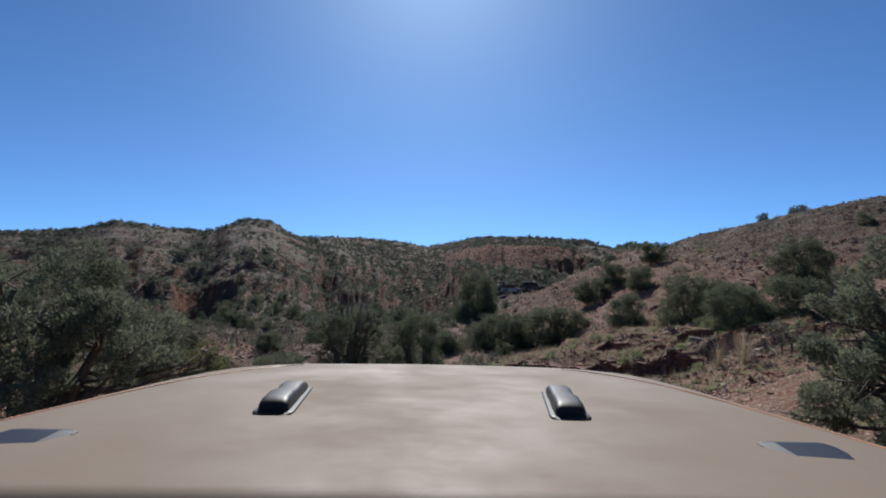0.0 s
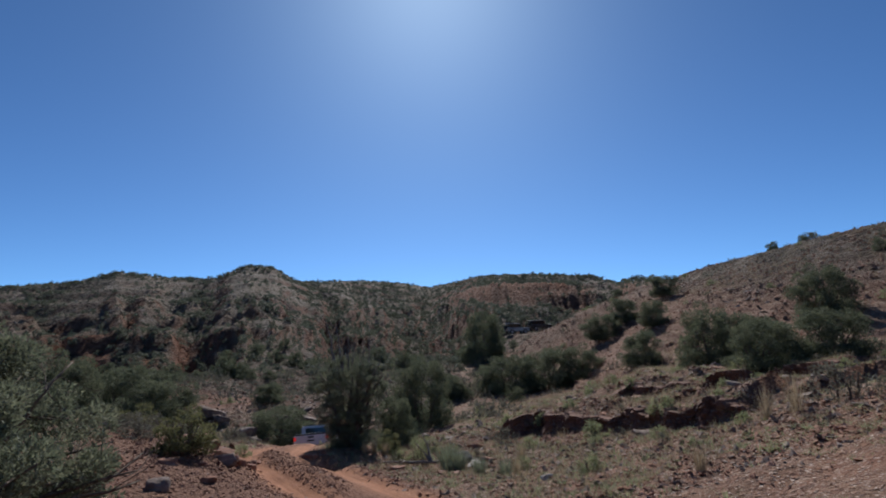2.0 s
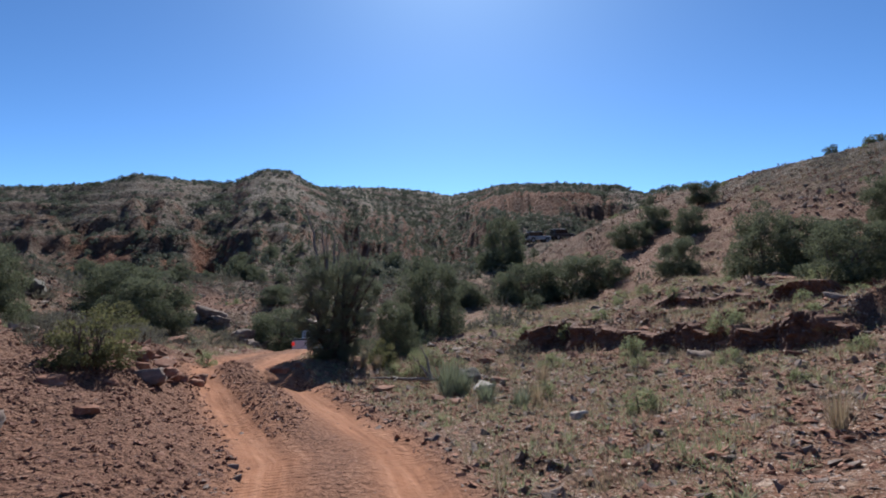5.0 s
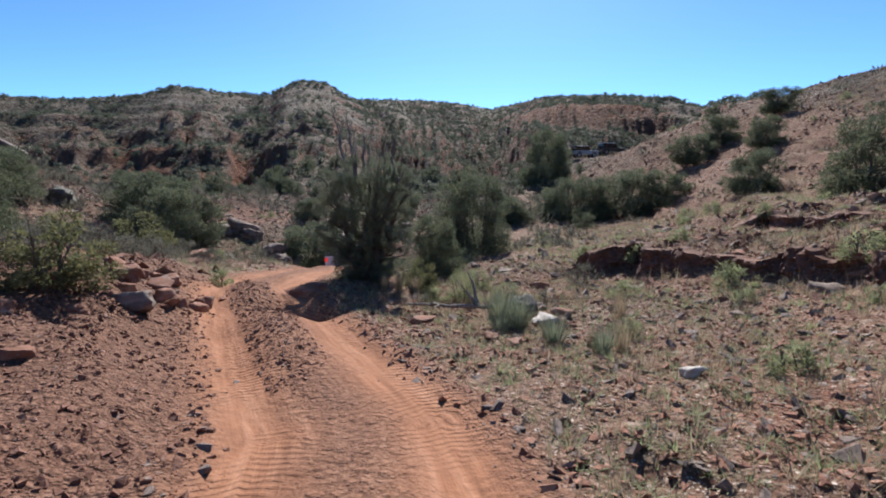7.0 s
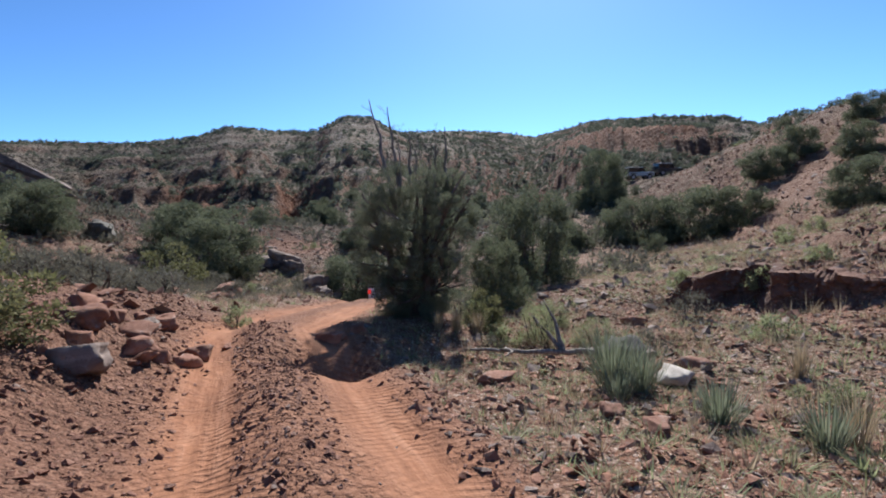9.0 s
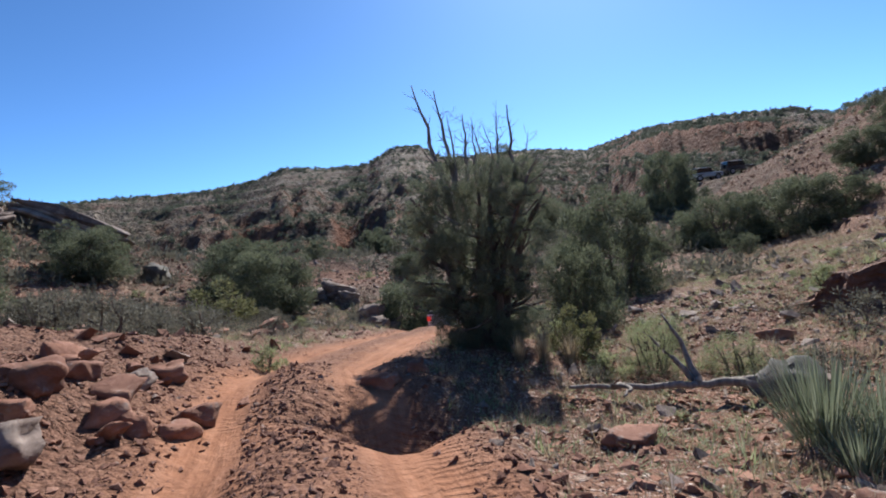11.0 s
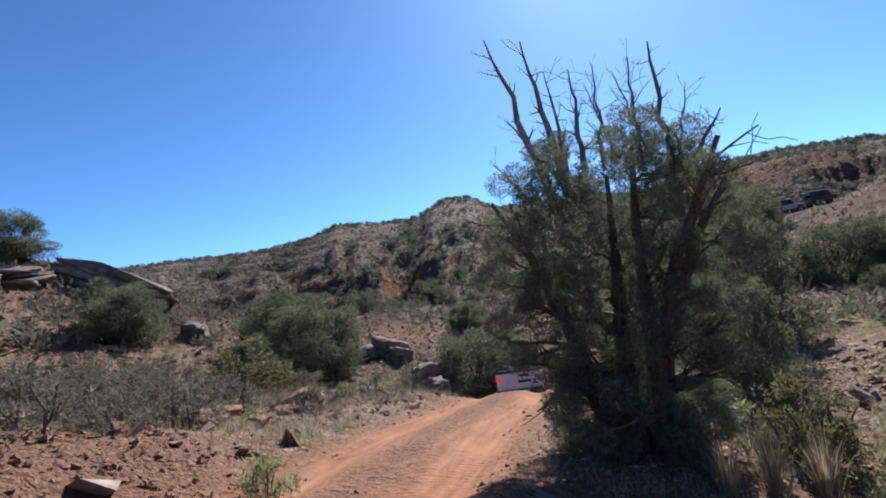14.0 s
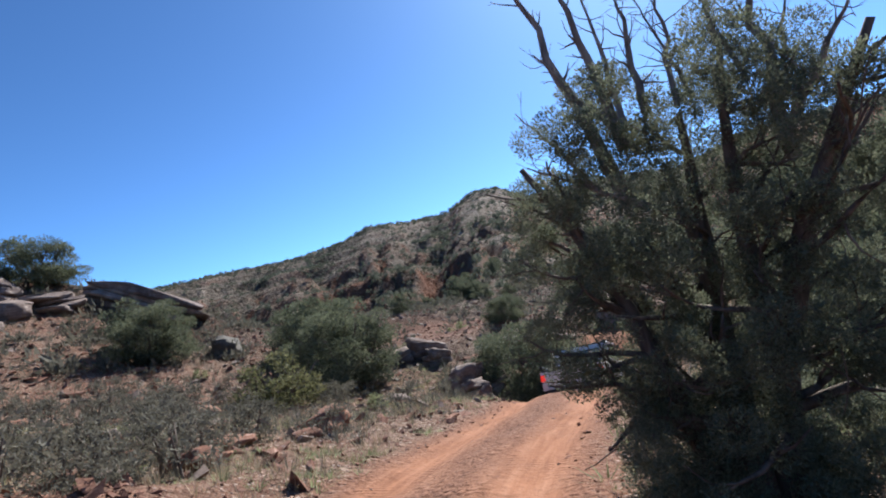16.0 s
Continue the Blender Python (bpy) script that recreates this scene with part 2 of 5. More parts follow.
STRAW = leaf_material("dry_grass", (0.20, 0.15, 0.09), (0.31, 0.24, 0.155), (0.42, 0.345, 0.24), 0.35)
YUCCA = leaf_material("yucca_blades", (0.11, 0.13, 0.08), (0.175, 0.20, 0.13), (0.27, 0.29, 0.20), 0.3)
BARK = bark_material("juniper_bark", (0.055, 0.042, 0.034), (0.17, 0.135, 0.11))
DEADWOOD = bark_material("dead_wood", (0.11, 0.09, 0.075), (0.30, 0.26, 0.225))
SANDSTONE = rock_material("grey_sandstone", (0.10, 0.075, 0.065), (0.24, 0.19, 0.165), (0.42, 0.36, 0.31))
REDBED = rock_material("red_bed", (0.10, 0.05, 0.035), (0.17, 0.088, 0.061), (0.26, 0.155, 0.11))
WHITESTONE = rock_material("white_stone", (0.26, 0.235, 0.21), (0.52, 0.49, 0.45), (0.74, 0.72, 0.68))
DARKSTONE = rock_material("dark_lichened_stone", (0.06, 0.058, 0.052), (0.125, 0.118, 0.105), (0.23, 0.22, 0.20))
REDSTONE = rock_material("red_sandstone", (0.15, 0.07, 0.047), (0.26, 0.135, 0.093), (0.40, 0.25, 0.18))


# ---- mesh tools ----
def mesh_of(name, verts, faces, material, smooth=False):
    me = bpy.data.meshes.new(name)
    me.from_pydata(verts if isinstance(verts, list) else verts.tolist(), [], faces if isinstance(faces, list) else faces.tolist())
    me.materials.append(material)
    if smooth:
        me.polygons.foreach_set("use_smooth", [True] * len(me.polygons))
    me.update()
    return me


def bm_mesh(name, bm, material, smooth=False):
    bmesh.ops.recalc_face_normals(bm, faces=bm.faces)
    me = bpy.data.meshes.new(name)
    bm.to_mesh(me)
    bm.free()
    me.materials.append(material)
    if smooth:
        me.polygons.foreach_set("use_smooth", [True] * len(me.polygons))
    return me


def part(name, me, parent, label="", m=None):
    ob = new(name, me)
    ob.parent = parent
    if m is not None:
        ob.matrix_basis = m
    return tagged(ob, label)


def value_noise(x, y, seed=0):
    """Smooth noise in 0..1 over the plane, by arrays."""
    xi, yi = np.floor(x).astype(np.int64), np.floor(y).astype(np.int64)
    fx, fy = x - xi, y - yi
    fx, fy = fx * fx * (3 - 2 * fx), fy * fy * (3 - 2 * fy)

    def h(a, b):
        n = (a * 374761393 + b * 668265263 + seed * 974711) & 0xFFFFFFFF
        n = ((n ^ (n >> 13)) * 1274126177) & 0xFFFFFFFF
        return ((n ^ (n >> 16)) & 0xFFFF) / 65535.0
    a = h(xi, yi) * (1 - fx) + h(xi + 1, yi) * fx
    b = h(xi, yi + 1) * (1 - fx) + h(xi + 1, yi + 1) * fx
    return a * (1 - fy) + b * fy


def fbm(x, y, octaves=4, seed=0, gain=0.5):
    out, amp, tot = 0.0, 1.0, 0.0
    for k in range(octaves):
        out = out + amp * value_noise(x * 2 ** k, y * 2 ** k, seed + 17 * k)
        tot += amp
        amp *= gain
    return out / tot


def step(a, b, x):
    t = np.clip((x - a) / (b - a), 0, 1)
    return t * t * (3 - 2 * t)


# ---- the lie of the land ----
# broad swells on a 12 m grid, from x = -36, y = -9
SWELLS = np.array([
    [2.28, -3.11, 0.7, -0.04, -0.91, -1.92, 0.43, 1.92], [5.09, -0.96, 5.72, -7.64, 10.21, -0.87, 1.21, 5.0],
    [0.79, -8.39, 9.79, -8.66, 4.27, -7.81, 0.98, 3.07], [9.26, 0.56, -2.14, 0.4, 4.42, -0.91, 7.09, 1.74],
    [-1.22, -2.62, -2.18, 1.57, -5.13, 2.54, -4.46, 4.38], [3.87, 3.8, 2.13, 2.0, -5.51, 16.32, -6.5, 8.26],
    [3.04, -3.36, -7.91, 9.04, -8.74, -1.61, -3.37, 13.22], [1.4, 4.92, 6.18, -3.36, 1.45, 19.79, -4.33, 5.18]])
# crest of the canyon walls, seen from the track's start: azimuth (left positive), distance, rise per metre of distance
RIM_AZ = np.array([-180, -120, -70, -41, -36, -30, -26.4, -23.5, -20, -18.3, -15.9, -9, -3.6, 1.8, 5.3, 9.7, 15, 16.3, 18.8, 21.2, 23.2, 24.2, 28.4, 32.8, 36, 41, 48, 56, 120, 180])
RIM_R = np.array([160, 120, 62, 62, 64, 68, 76, 86, 130, 200, 205, 200, 215, 300, 280, 255, 215, 200, 196, 196, 196, 205, 215, 220, 225, 230, 230, 200, 150, 160])
RIM_T = np.array([.12, .14, .2, .2005, .1935, .176, .167, .152, .156, .152, .169, .181, .181, .163, .174, .179, .176, .178, .2025, .2045, .19, .178, .176, .182, .161, .146, .140, .125, .12, .12])
TRACK = np.array([(0.3, -14), (0, -4), (0, 4), (-0.3, 8), (-1.45, 11.4), (-3.45, 14.4), (-5.45, 17.4), (-6.15, 21), (-6.8, 25.5), (-8.0, 30.5), (-8.4, 34), (-7.9, 39)])


def ragged(ax, ay, bx, by, bow, seed):
    """A broken line from a to b, bowed and ragged, for the lip of a ledge."""
    rng = np.random.default_rng(seed)
    n = 30
    t = np.linspace(0, 1, n)
    off = bow * np.sin(math.pi * t) + np.cumsum(rng.normal(size=n)) * 0.16 + rng.normal(size=n) * 0.16
    off = (off - off[0] - (off[-1] - off[0]) * t)
    dx, dy = bx - ax, by - ay
    ln = math.hypot(dx, dy)
    return np.stack([ax + dx * t + dy / ln * off, ay + dy * t - dx / ln * off], 1)


LEDGES = ((ragged(7.6, 14.6, 1.5, 23.4, 0.15, 1), 0.52), (ragged(12.5, 16.5, 6.2, 24.0, 0.3, 2), 0.5), (ragged(18.5, 8, 12.5, 16, -0.6, 3), 0.5))


def swell(x, y):
    out = 0.0
    for j in range(8):
        for i in range(8):
            out = out + SWELLS[j, i] * np.exp(-((x + 36 - 12 * i) ** 2 + (y + 9 - 12 * j) ** 2) / 288.0)
    return out


def along(x, y, line):
    """Distance from a line, with its sign (left positive), and the place on it."""
    best, side, px, py = np.full(np.shape(x), 1e9), np.zeros(np.shape(x)), np.zeros(np.shape(x)), np.zeros(np.shape(x))
    for (ax, ay), (bx, by) in zip(line[:-1], line[1:]):
        dx, dy = bx - ax, by - ay
        t = np.clip(((x - ax) * dx + (y - ay) * dy) / (dx * dx + dy * dy), 0, 1)
        qx, qy = ax + t * dx, ay + t * dy
        d = np.hypot(x - qx, y - qy)
        s = np.sign(dx * (y - ay) - dy * (x - ax))
        near = d < best
        best, side = np.where(near, d, best), np.where(near, s, side)
        px, py = np.where(near, qx, px), np.where(near, qy, py)
    return best * side, px, py


def spurs(x, y):
    """How far a place on the canyon walls lies on a spur (1) or in a gully (0)."""
    r, az = np.hypot(x, y), np.degrees(np.arctan2(-x, y))
    u = az + 7.0 * (fbm(r / 60.0, az * 0.06, 3, 4) - 0.5)
    return 0.5 * np.abs(2 * value_noise(u * 0.17 + 3.0, r * 0.004, 3) - 1) + 0.3 * np.abs(2 * value_noise(u * 0.45, r * 0.012, 6) - 1) + 0.2 * np.abs(2 * value_noise(u * 1.3, r * 0.03, 9) - 1)


def cliff(x, y):
    """How far a place lies in the bare red scarps: under the mesa's cap, and at the foot of the left-hand hill."""
    r, az = np.hypot(x, y), np.degrees(np.arctan2(-x, y))
    rim = np.interp(az, RIM_AZ, RIM_R)
    s = np.clip((r - 0.25 * rim) / (0.75 * rim), 0, 1) + 0.05 * (fbm(az * 0.7, r * 0.0, 3, 19) - 0.5)
    mesa = step(-17.5, -14, az) * (1 - step(-2, 1, az)) * step(0.70, 0.76, s) * (1 - step(0.84, 0.87, s))
    foot = step(22, 27, az) * (1 - step(35, 40, az)) * step(0.28, 0.36, s) * (1 - step(0.46, 0.54, s)) * step(0.34, 0.48, fbm(az * 0.5, r * 0.03, 3, 29))
    return np.clip(mesa + foot, 0, 1)


def land(x, y):
    """Height of the ground, with how far each place is track, hill and steep bank."""
    x, y = np.asarray(x, float), np.asarray(y, float)
    r, az = np.hypot(x, y), np.degrees(np.arctan2(-x, y))
    rim, rise = np.interp(az, RIM_AZ, RIM_R), np.interp(az, RIM_AZ, RIM_T)
    top = 1.65 + rim * rise
    s = np.clip((r - 0.25 * rim) / (0.75 * rim), 0, 1)
    p = s ** 1.45
    mesa = step(-18.5, -15, az) * (1 - step(-6, -1, az))
    foot = step(18, 26, az) * (1 - step(35, 40, az))
    p = p + mesa * (0.13 * step(0.74, 0.84, s + 0.03 * fbm(az * 0.7, r * 0.0, 3, 19)) - 0.13 * step(0.55, 1.0, s))
    p = p + foot * 0.07 * (step(0.40, 0.46, s + 0.06 * fbm(az * 0.5, r * 0.0, 3, 23)) - step(0.40, 0.9, s))
    far = 1.0 + (top - 1.0) * p
    far = np.where(r > rim, top - (r - rim) * 0.06, far)
    body = s * (1 - s) * 4 * step(140, 200, rim)
    far = far + body * (1 - 0.65 * step(0.55, 0.95, s)) * (15.0 * spurs(x, y) - 9.0 + (fbm(x / 11.0, y / 11.0, 4, 14, 0.65) - 0.5) * 6.5)
    far = far + cliff(x, y) * (np.abs(2 * value_noise(az * 2.3, r * 0.05, 33) - 1) * 1.6 + (fbm(az * 4.0, r * 0.1, 3, 34) - 0.5) * 2.2 - 0.6)
    bed = 5.0 + 2.0 * fbm(x / 120.0, y / 120.0, 2, 41)
    ledge = np.floor(far / bed) * bed + bed * step(0.45, 0.85, far / bed - np.floor(far / bed))
    far = far + (ledge - far) * (0.3 + 0.15 * step(26, 34, az)) * np.maximum(step(0.45, 0.62, fbm(x / 60.0, y / 60.0, 3, 52)), 0.8 * step(28, 36, az)) * step(140, 200, rim) * step(0.1, 0.3, s) * (1 - step(0.93, 1.0, s))
    w = step(np.minimum(60, 0.62 * rim), np.minimum(98, 0.98 * rim), r)
    near = swell(x, y)
    near = near - 1.1 * np.exp(-((x + 27.6) ** 2 + (y - 31.6) ** 2) / 8.0) - 2.4 * np.exp(-((x + 25.5) / 7) ** 2 - ((y - 45) / 8) ** 2) - 1.5 * np.exp(-((x + 17) / 8) ** 2 - ((y - 56) / 9) ** 2)
    # the floor lies open to the foot of the left-hand canyon wall
    near = near - 0.9 * np.maximum(near - 1.3 - 0.03 * (r - 45), 0) * step(10, 17, az) * (1 - step(40, 46, az)) * step(44, 54, r)
    rubble = step(0.42, 0.62, fbm(x / 3.3, y / 3.3, 3, 31))
    rough = (fbm(x / 5.0, y / 5.0, 4, 5) - 0.5) * 0.55 + (fbm(x / 0.9, y / 0.9, 4, 8, 0.65) - 0.5) * (0.19 + 0.24 * rubble)
    d, px, py = along(x, y, TRACK)
    a = np.abs(d)
    on_track = 1 - step(1.0, 2.2, a + (fbm(x / 1.3, y / 1.3, 3, 61) - 0.5) * 0.9)
    # banks: loose rubble heaped on the left, a cut under the juniper
    near = near + 0.12 * step(1.5, 2.4, d) * (1 - step(3.5, 6.5, d)) * step(9.5, 12.0, y) * (1 - step(16.5, 19.0, y))
    near = near + 0.35 * np.exp(-((x + 3.0) ** 2 + (y - 19.6) ** 2) / 1.6)
    near = near - 0.24 * np.exp(-((x + 0.6) ** 2 + (y - 18.0) ** 2) / 5.0)
    hole = np.exp(-((((x + 3.45) * 0.8 + (y - 16.1) * 0.6) / 1.0) ** 2 + (((y - 16.1) * 0.8 - (x + 3.45) * 0.6) / 0.55) ** 2))
    dip = -1.9 * np.exp(-((x + 8.6) ** 2 + (y - 34.0) ** 2) / 14.0)
    near = near + dip
    centre = swell(px, py) - 1.9 * np.exp(-((px + 8.6) ** 2 + (py - 34.0) ** 2) / 14.0)
    near = near + (centre - near) * on_track
    near = near + rough * (1 - 0.85 * on_track) + on_track * (fbm(x / 0.45, y / 0.45, 3, 73) - 0.5) * 0.10 * (1 - np.exp(-((a - 0.78) / 0.3) ** 2))
    near = near - (0.06 + 0.10 * fbm(x / 2.0, y / 2.0, 2, 71)) * np.exp(-((a - 0.78) / 0.27) ** 2) * (1 - step(36, 39, y))
    near = near - 0.5 * hole + 0.13 * np.exp(-((d - 0.1) / 0.33) ** 2) * step(11.5, 13.5, y) * (1 - step(16.5, 18.5, y))
    # thin beds that stand out on the right-hand hillside
    rib = (near + (fbm(x / 6.0, y / 6.0, 3, 91) - 0.5) * 1.2) / 0.85
    near = near + 0.5 * (step(0.35, 0.75, rib - np.floor(rib)) - (rib - np.floor(rib))) * 1.3 * step(6, 10, x) * step(18, 25, y) * step(0.32, 0.5, fbm(x / 8.0, y / 8.0, 2, 93))
    near = near + (fbm(x / 1.7, y / 1.7, 4, 95, 0.6) - 0.5) * 0.5 * step(7, 11, x) * step(20, 27, y)
    # ledges of the right-hand slope
    for line, up in LEDGES:
        e, qx, qy = along(x, y, line)
        (ax, ay), (bx, by) = line[0], line[-1]
        ends = step(0, 1.5, np.hypot(qx - ax, qy - ay)) * step(0, 1.5, np.hypot(qx - bx, qy - by))
        up = up * (0.5 + 0.6 * step(0.36, 0.56, fbm(qx / 1.6, qy / 1.6, 3, 27)))
        near = near + up * ends * (step(-0.12, 0.12, -e) * (1 - step(1.0, 6.0, np.abs(e))) - 0.3 * np.exp(-((e - 0.3) / 0.5) ** 2))
    z = near * (1 - w) + far * w
    shoulder = np.exp(-((x - 14.5) / 9.0) ** 2 - ((y - 91.5) / np.where(y < 91.5, 13.0, 6.5)) ** 2)
    z = z + (8.1 + 0.10 * (x - 14) + 0.08 * (y - 91) - z) * np.clip(shoulder * 1.3, 0, 1)
    worn = np.exp(-((a - 0.78) / 0.42) ** 2) + 0.45 * (a < 1.0) * fbm(x / 0.8, y / 0.8, 3, 63)
    worn = np.clip(worn, 0, 1) * (1 - w)
    return z, np.maximum(worn, 0.7 * step(0.4, 0.7, shoulder)), w, r


def raw(x, y):
    """How far the ground is freshly broken red earth: the cut bank, the middle of the track and the bare rise behind."""
    d = along(x, y, TRACK)[0]
    bank = step(0.7, 1.3, d) * (1 - step(3.2, 5.5, d + 1.5 * (fbm(x / 1.8, y / 1.8, 3, 81) - 0.5))) * step(3, 7, y) * (1 - step(17.5, 20, y))
    mid = (np.abs(d) < 1.5) * (1 - step(1.2, 1.5, np.abs(d))) * step(6, 9, y)
    rise = np.exp(-((x + 19.5) / 6.0) ** 2 - ((y - 46.0) / 5.0) ** 2) * 1.5
    return np.clip(bank + mid + rise, 0, 1)


def run_of(px, py):
    """Length along the track's line up to a point of it."""
    out, total = np.zeros(np.shape(px)), 0.0
    for (ax, ay), (bx, by) in zip(TRACK[:-1], TRACK[1:]):
        ln = math.hypot(bx - ax, by - ay)
        t = ((px - ax) * (bx - ax) + (py - ay) * (by - ay)) / ln
        off = np.abs((px - ax) * (by - ay) - (py - ay) * (bx - ax)) / ln
        out = np.where((off < 1e-4) & (t >= 0) & (t <= ln), total + t, out)
        total += ln
    return out


def height(x, y):
    return float(land(np.array([x]), np.array([y]))[0][0])


def spread(a, b, mid, fine, n):
    """Coordinates from a to b, dense round mid."""
    k = np.arcsinh((np.array([a, b]) - mid) / fine)
    return mid + fine * np.sinh(np.linspace(k[0], k[1], n))


def build_ground():
    gx, gy = spread(-420, 420, -2.5, 9.0, 520), spread(-160, 460, 14.0, 9.5, 560)
    X, Y = np.meshgrid(gx, gy)
    Z, track, far, r = land(X, Y)
    n, k = X.shape
    idx = np.arange(n * k).reshape(n, k)
    faces = np.stack([idx[:-1, :-1], idx[:-1, 1:], idx[1:, 1:], idx[1:, :-1]], -1).reshape(-1, 4)
    me = mesh_of("ground", np.stack([X, Y, Z], -1).reshape(-1, 3), faces, SOIL, True)
    zy, zx = np.gradient(Z, gy, gx)
    steep = np.maximum(0.8 * step(0.8, 1.4, np.hypot(zx, zy)), cliff(X, Y))
    lane, px, py = along(X, Y, TRACK)
    az = np.degrees(np.arctan2(-X, Y))
    far = np.maximum(far, 0.9 * np.where(az > 0, step(34, 56, r + 8 * (fbm(X / 9, Y / 9, 3, 83) - 0.5)), 0.12 * step(48, 76, r)) * (1 - raw(X, Y)))
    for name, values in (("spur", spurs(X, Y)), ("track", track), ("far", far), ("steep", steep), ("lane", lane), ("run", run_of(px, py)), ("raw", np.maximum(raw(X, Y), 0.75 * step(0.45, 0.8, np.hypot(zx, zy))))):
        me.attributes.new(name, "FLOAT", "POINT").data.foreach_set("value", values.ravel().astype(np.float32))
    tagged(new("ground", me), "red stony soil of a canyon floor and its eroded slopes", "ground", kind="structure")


build_ground()


# ---- plants ----
def leaves_mesh(name, centres, radii, count, size, slim, rng, material, flat=0.8, droop=0.0):
    """Clumps of small leaf blades round the centres."""
    per = np.maximum(4, (count * radii ** 2 / (radii ** 2).sum()).astype(int))
    c = np.repeat(centres, per, 0)
    rad = np.repeat(radii, per)
    d = rng.normal(size=c.shape)
    d /= np.linalg.norm(d, axis=1)[:, None]
    reach = rad * rng.uniform(0.35, 1.05, len(c)) ** 0.6
    p = c + d * reach[:, None] * np.array([1, 1, flat])
    out = d + rng.normal(size=c.shape) * 0.7 + np.array([0, 0, 0.35 - droop])
    out /= np.linalg.norm(out, axis=1)[:, None]
    side = np.cross(out, rng.normal(size=c.shape))
    side /= np.linalg.norm(side, axis=1)[:, None] + 1e-9
    ln = size * rng.uniform(0.6, 1.4, len(c))
    a = p - side * (ln * slim)[:, None] * 0.5
    b = p + side * (ln * slim)[:, None] * 0.5
    tip = p + out * ln[:, None]
    v = np.stack([a, b, tip], 1).reshape(-1, 3)
    return mesh_of(name, v, np.arange(len(v)).reshape(-1, 3), material)


def tube(verts, faces, pts, radii, sides=6):
    """Adds a tapered tube through the points."""
    base = len(verts)
    n = len(pts)
    for i in range(n):
        way = (pts[min(i + 1, n - 1)] - pts[max(i - 1, 0)]).normalized()
        u = way.orthogonal().normalized()
        w = way.cross(u)
        for k in range(sides):
            t = 2 * math.pi * k / sides
            verts.append(tuple(pts[i] + (u * math.cos(t) + w * math.sin(t)) * radii[i]))
    for i in range(n - 1):
        for k in range(sides):
            a, b = base + i * sides + k, base + i * sides + (k + 1) % sides
            faces.append((a, b, b + sides, a + sides))
    faces.append(tuple(base + (n - 1) * sides + k for k in range(sides)))


def limb(rng, start, way, length, r0, r1, bend=0.35, steps=7, up=0.12):
    """A crooked limb: its points and radii."""
    pts, p, d = [start.copy()], start.copy(), way.normalized()
    for i in range(steps):
        d = (d + Vector(rng.normal(size=3)) * bend * 0.35 + Vector((0, 0, up))).normalized()
        p = p + d * (length / steps)
        pts.append(p.copy())
    return pts, [r0 + (r1 - r0) * i / steps for i in range(steps + 1)]


def shrub(label, category, name, seed, width, tall, clumps, blades, size, leaf, slim=0.45, stems=7, open_crown=0.0, wood=BARK):
    """A bush: crooked stems from the ground, and a crown of leaf clumps. Built at the origin."""
    rng = np.random.default_rng(seed)
    root = tagged(new(name), label, category)
    verts, faces, tips = [], [], []
    for k in range(stems):
        t = 2 * math.pi * (k + rng.uniform(-0.3, 0.3)) / stems
        lean = rng.uniform(0.15, 0.7)
        way = Vector((math.cos(t) * lean, math.sin(t) * lean, 1))
        pts, rad = limb(rng, Vector((math.cos(t) * 0.08 * width, math.sin(t) * 0.08 * width, -0.1)), way, tall * rng.uniform(0.7, 0.95), 0.035 * tall / 2 + 0.012, 0.008, 0.5)
        tube(verts, faces, pts, rad, 4)
        tips += pts[3:]
        for q in (3, 5):
            p2, r2 = limb(rng, pts[q], Vector(rng.normal(size=3)) + way, tall * 0.4, rad[q] * 0.6, 0.005, 0.5, 4)
            tube(verts, faces, p2, r2, 3)
            tips += p2[2:]
    tagged(part("wood", mesh_of("wood", verts, faces, wood), root), kind="stuff")
    cs, rs = [], []
    for k in range(clumps):
        if k < len(tips) and rng.uniform() < 0.35:
            c = np.array(tips[rng.integers(len(tips))])
            c[:2] *= min(1.0, 0.5 * width / max(1e-3, np.hypot(c[0], c[1])))
            c[2] = min(c[2], tall)
        else:
            t, u = rng.uniform(0, 2 * math.pi), rng.uniform(0, 1) ** 1.25
            rr = 0.5 * width * math.sqrt(rng.uniform(0.15, 1.0)) * (1 - 0.55 * u ** 2.2)
            rr *= 0.86 + 0.14 * min(1, u / 0.2)
            c = np.array((math.cos(t) * rr, math.sin(t) * rr, tall * (0.04 + 0.86 * u)))
        if k % 4 == 0:
            t, rr = rng.uniform(0, 2 * math.pi), width * rng.uniform(0.2, 0.42)
            c = np.array((math.cos(t) * rr, math.sin(t) * rr, tall * rng.uniform(0.05, 0.28)))
        cs.append(c)
        rs.append(rng.uniform(0.06, 0.155) * (width + tall) * 0.5 * (1 - 0.2 * open_crown))
    part("crown", leaves_mesh("crown", np.array(cs), np.array(rs), blades, size, slim, rng, leaf), root)
    return root


GARDEN = {}


def plant(kind, x, y, width=1.0, tall=None, turn=0.0, sink=0.05, label=""):
    """Sets a copy of a bush of that kind on the ground. width, tall: metres."""
    ob, w0, t0 = GARDEN[kind]
    tall = tall if tall else t0 * width / w0
    m = pose(x, y, height(x, y) - sink, 0, 0, turn) @ Matrix.Diagonal((width / w0, width / w0, tall / t0, 1))
    return tagged(copy_thing(ob, m), label)


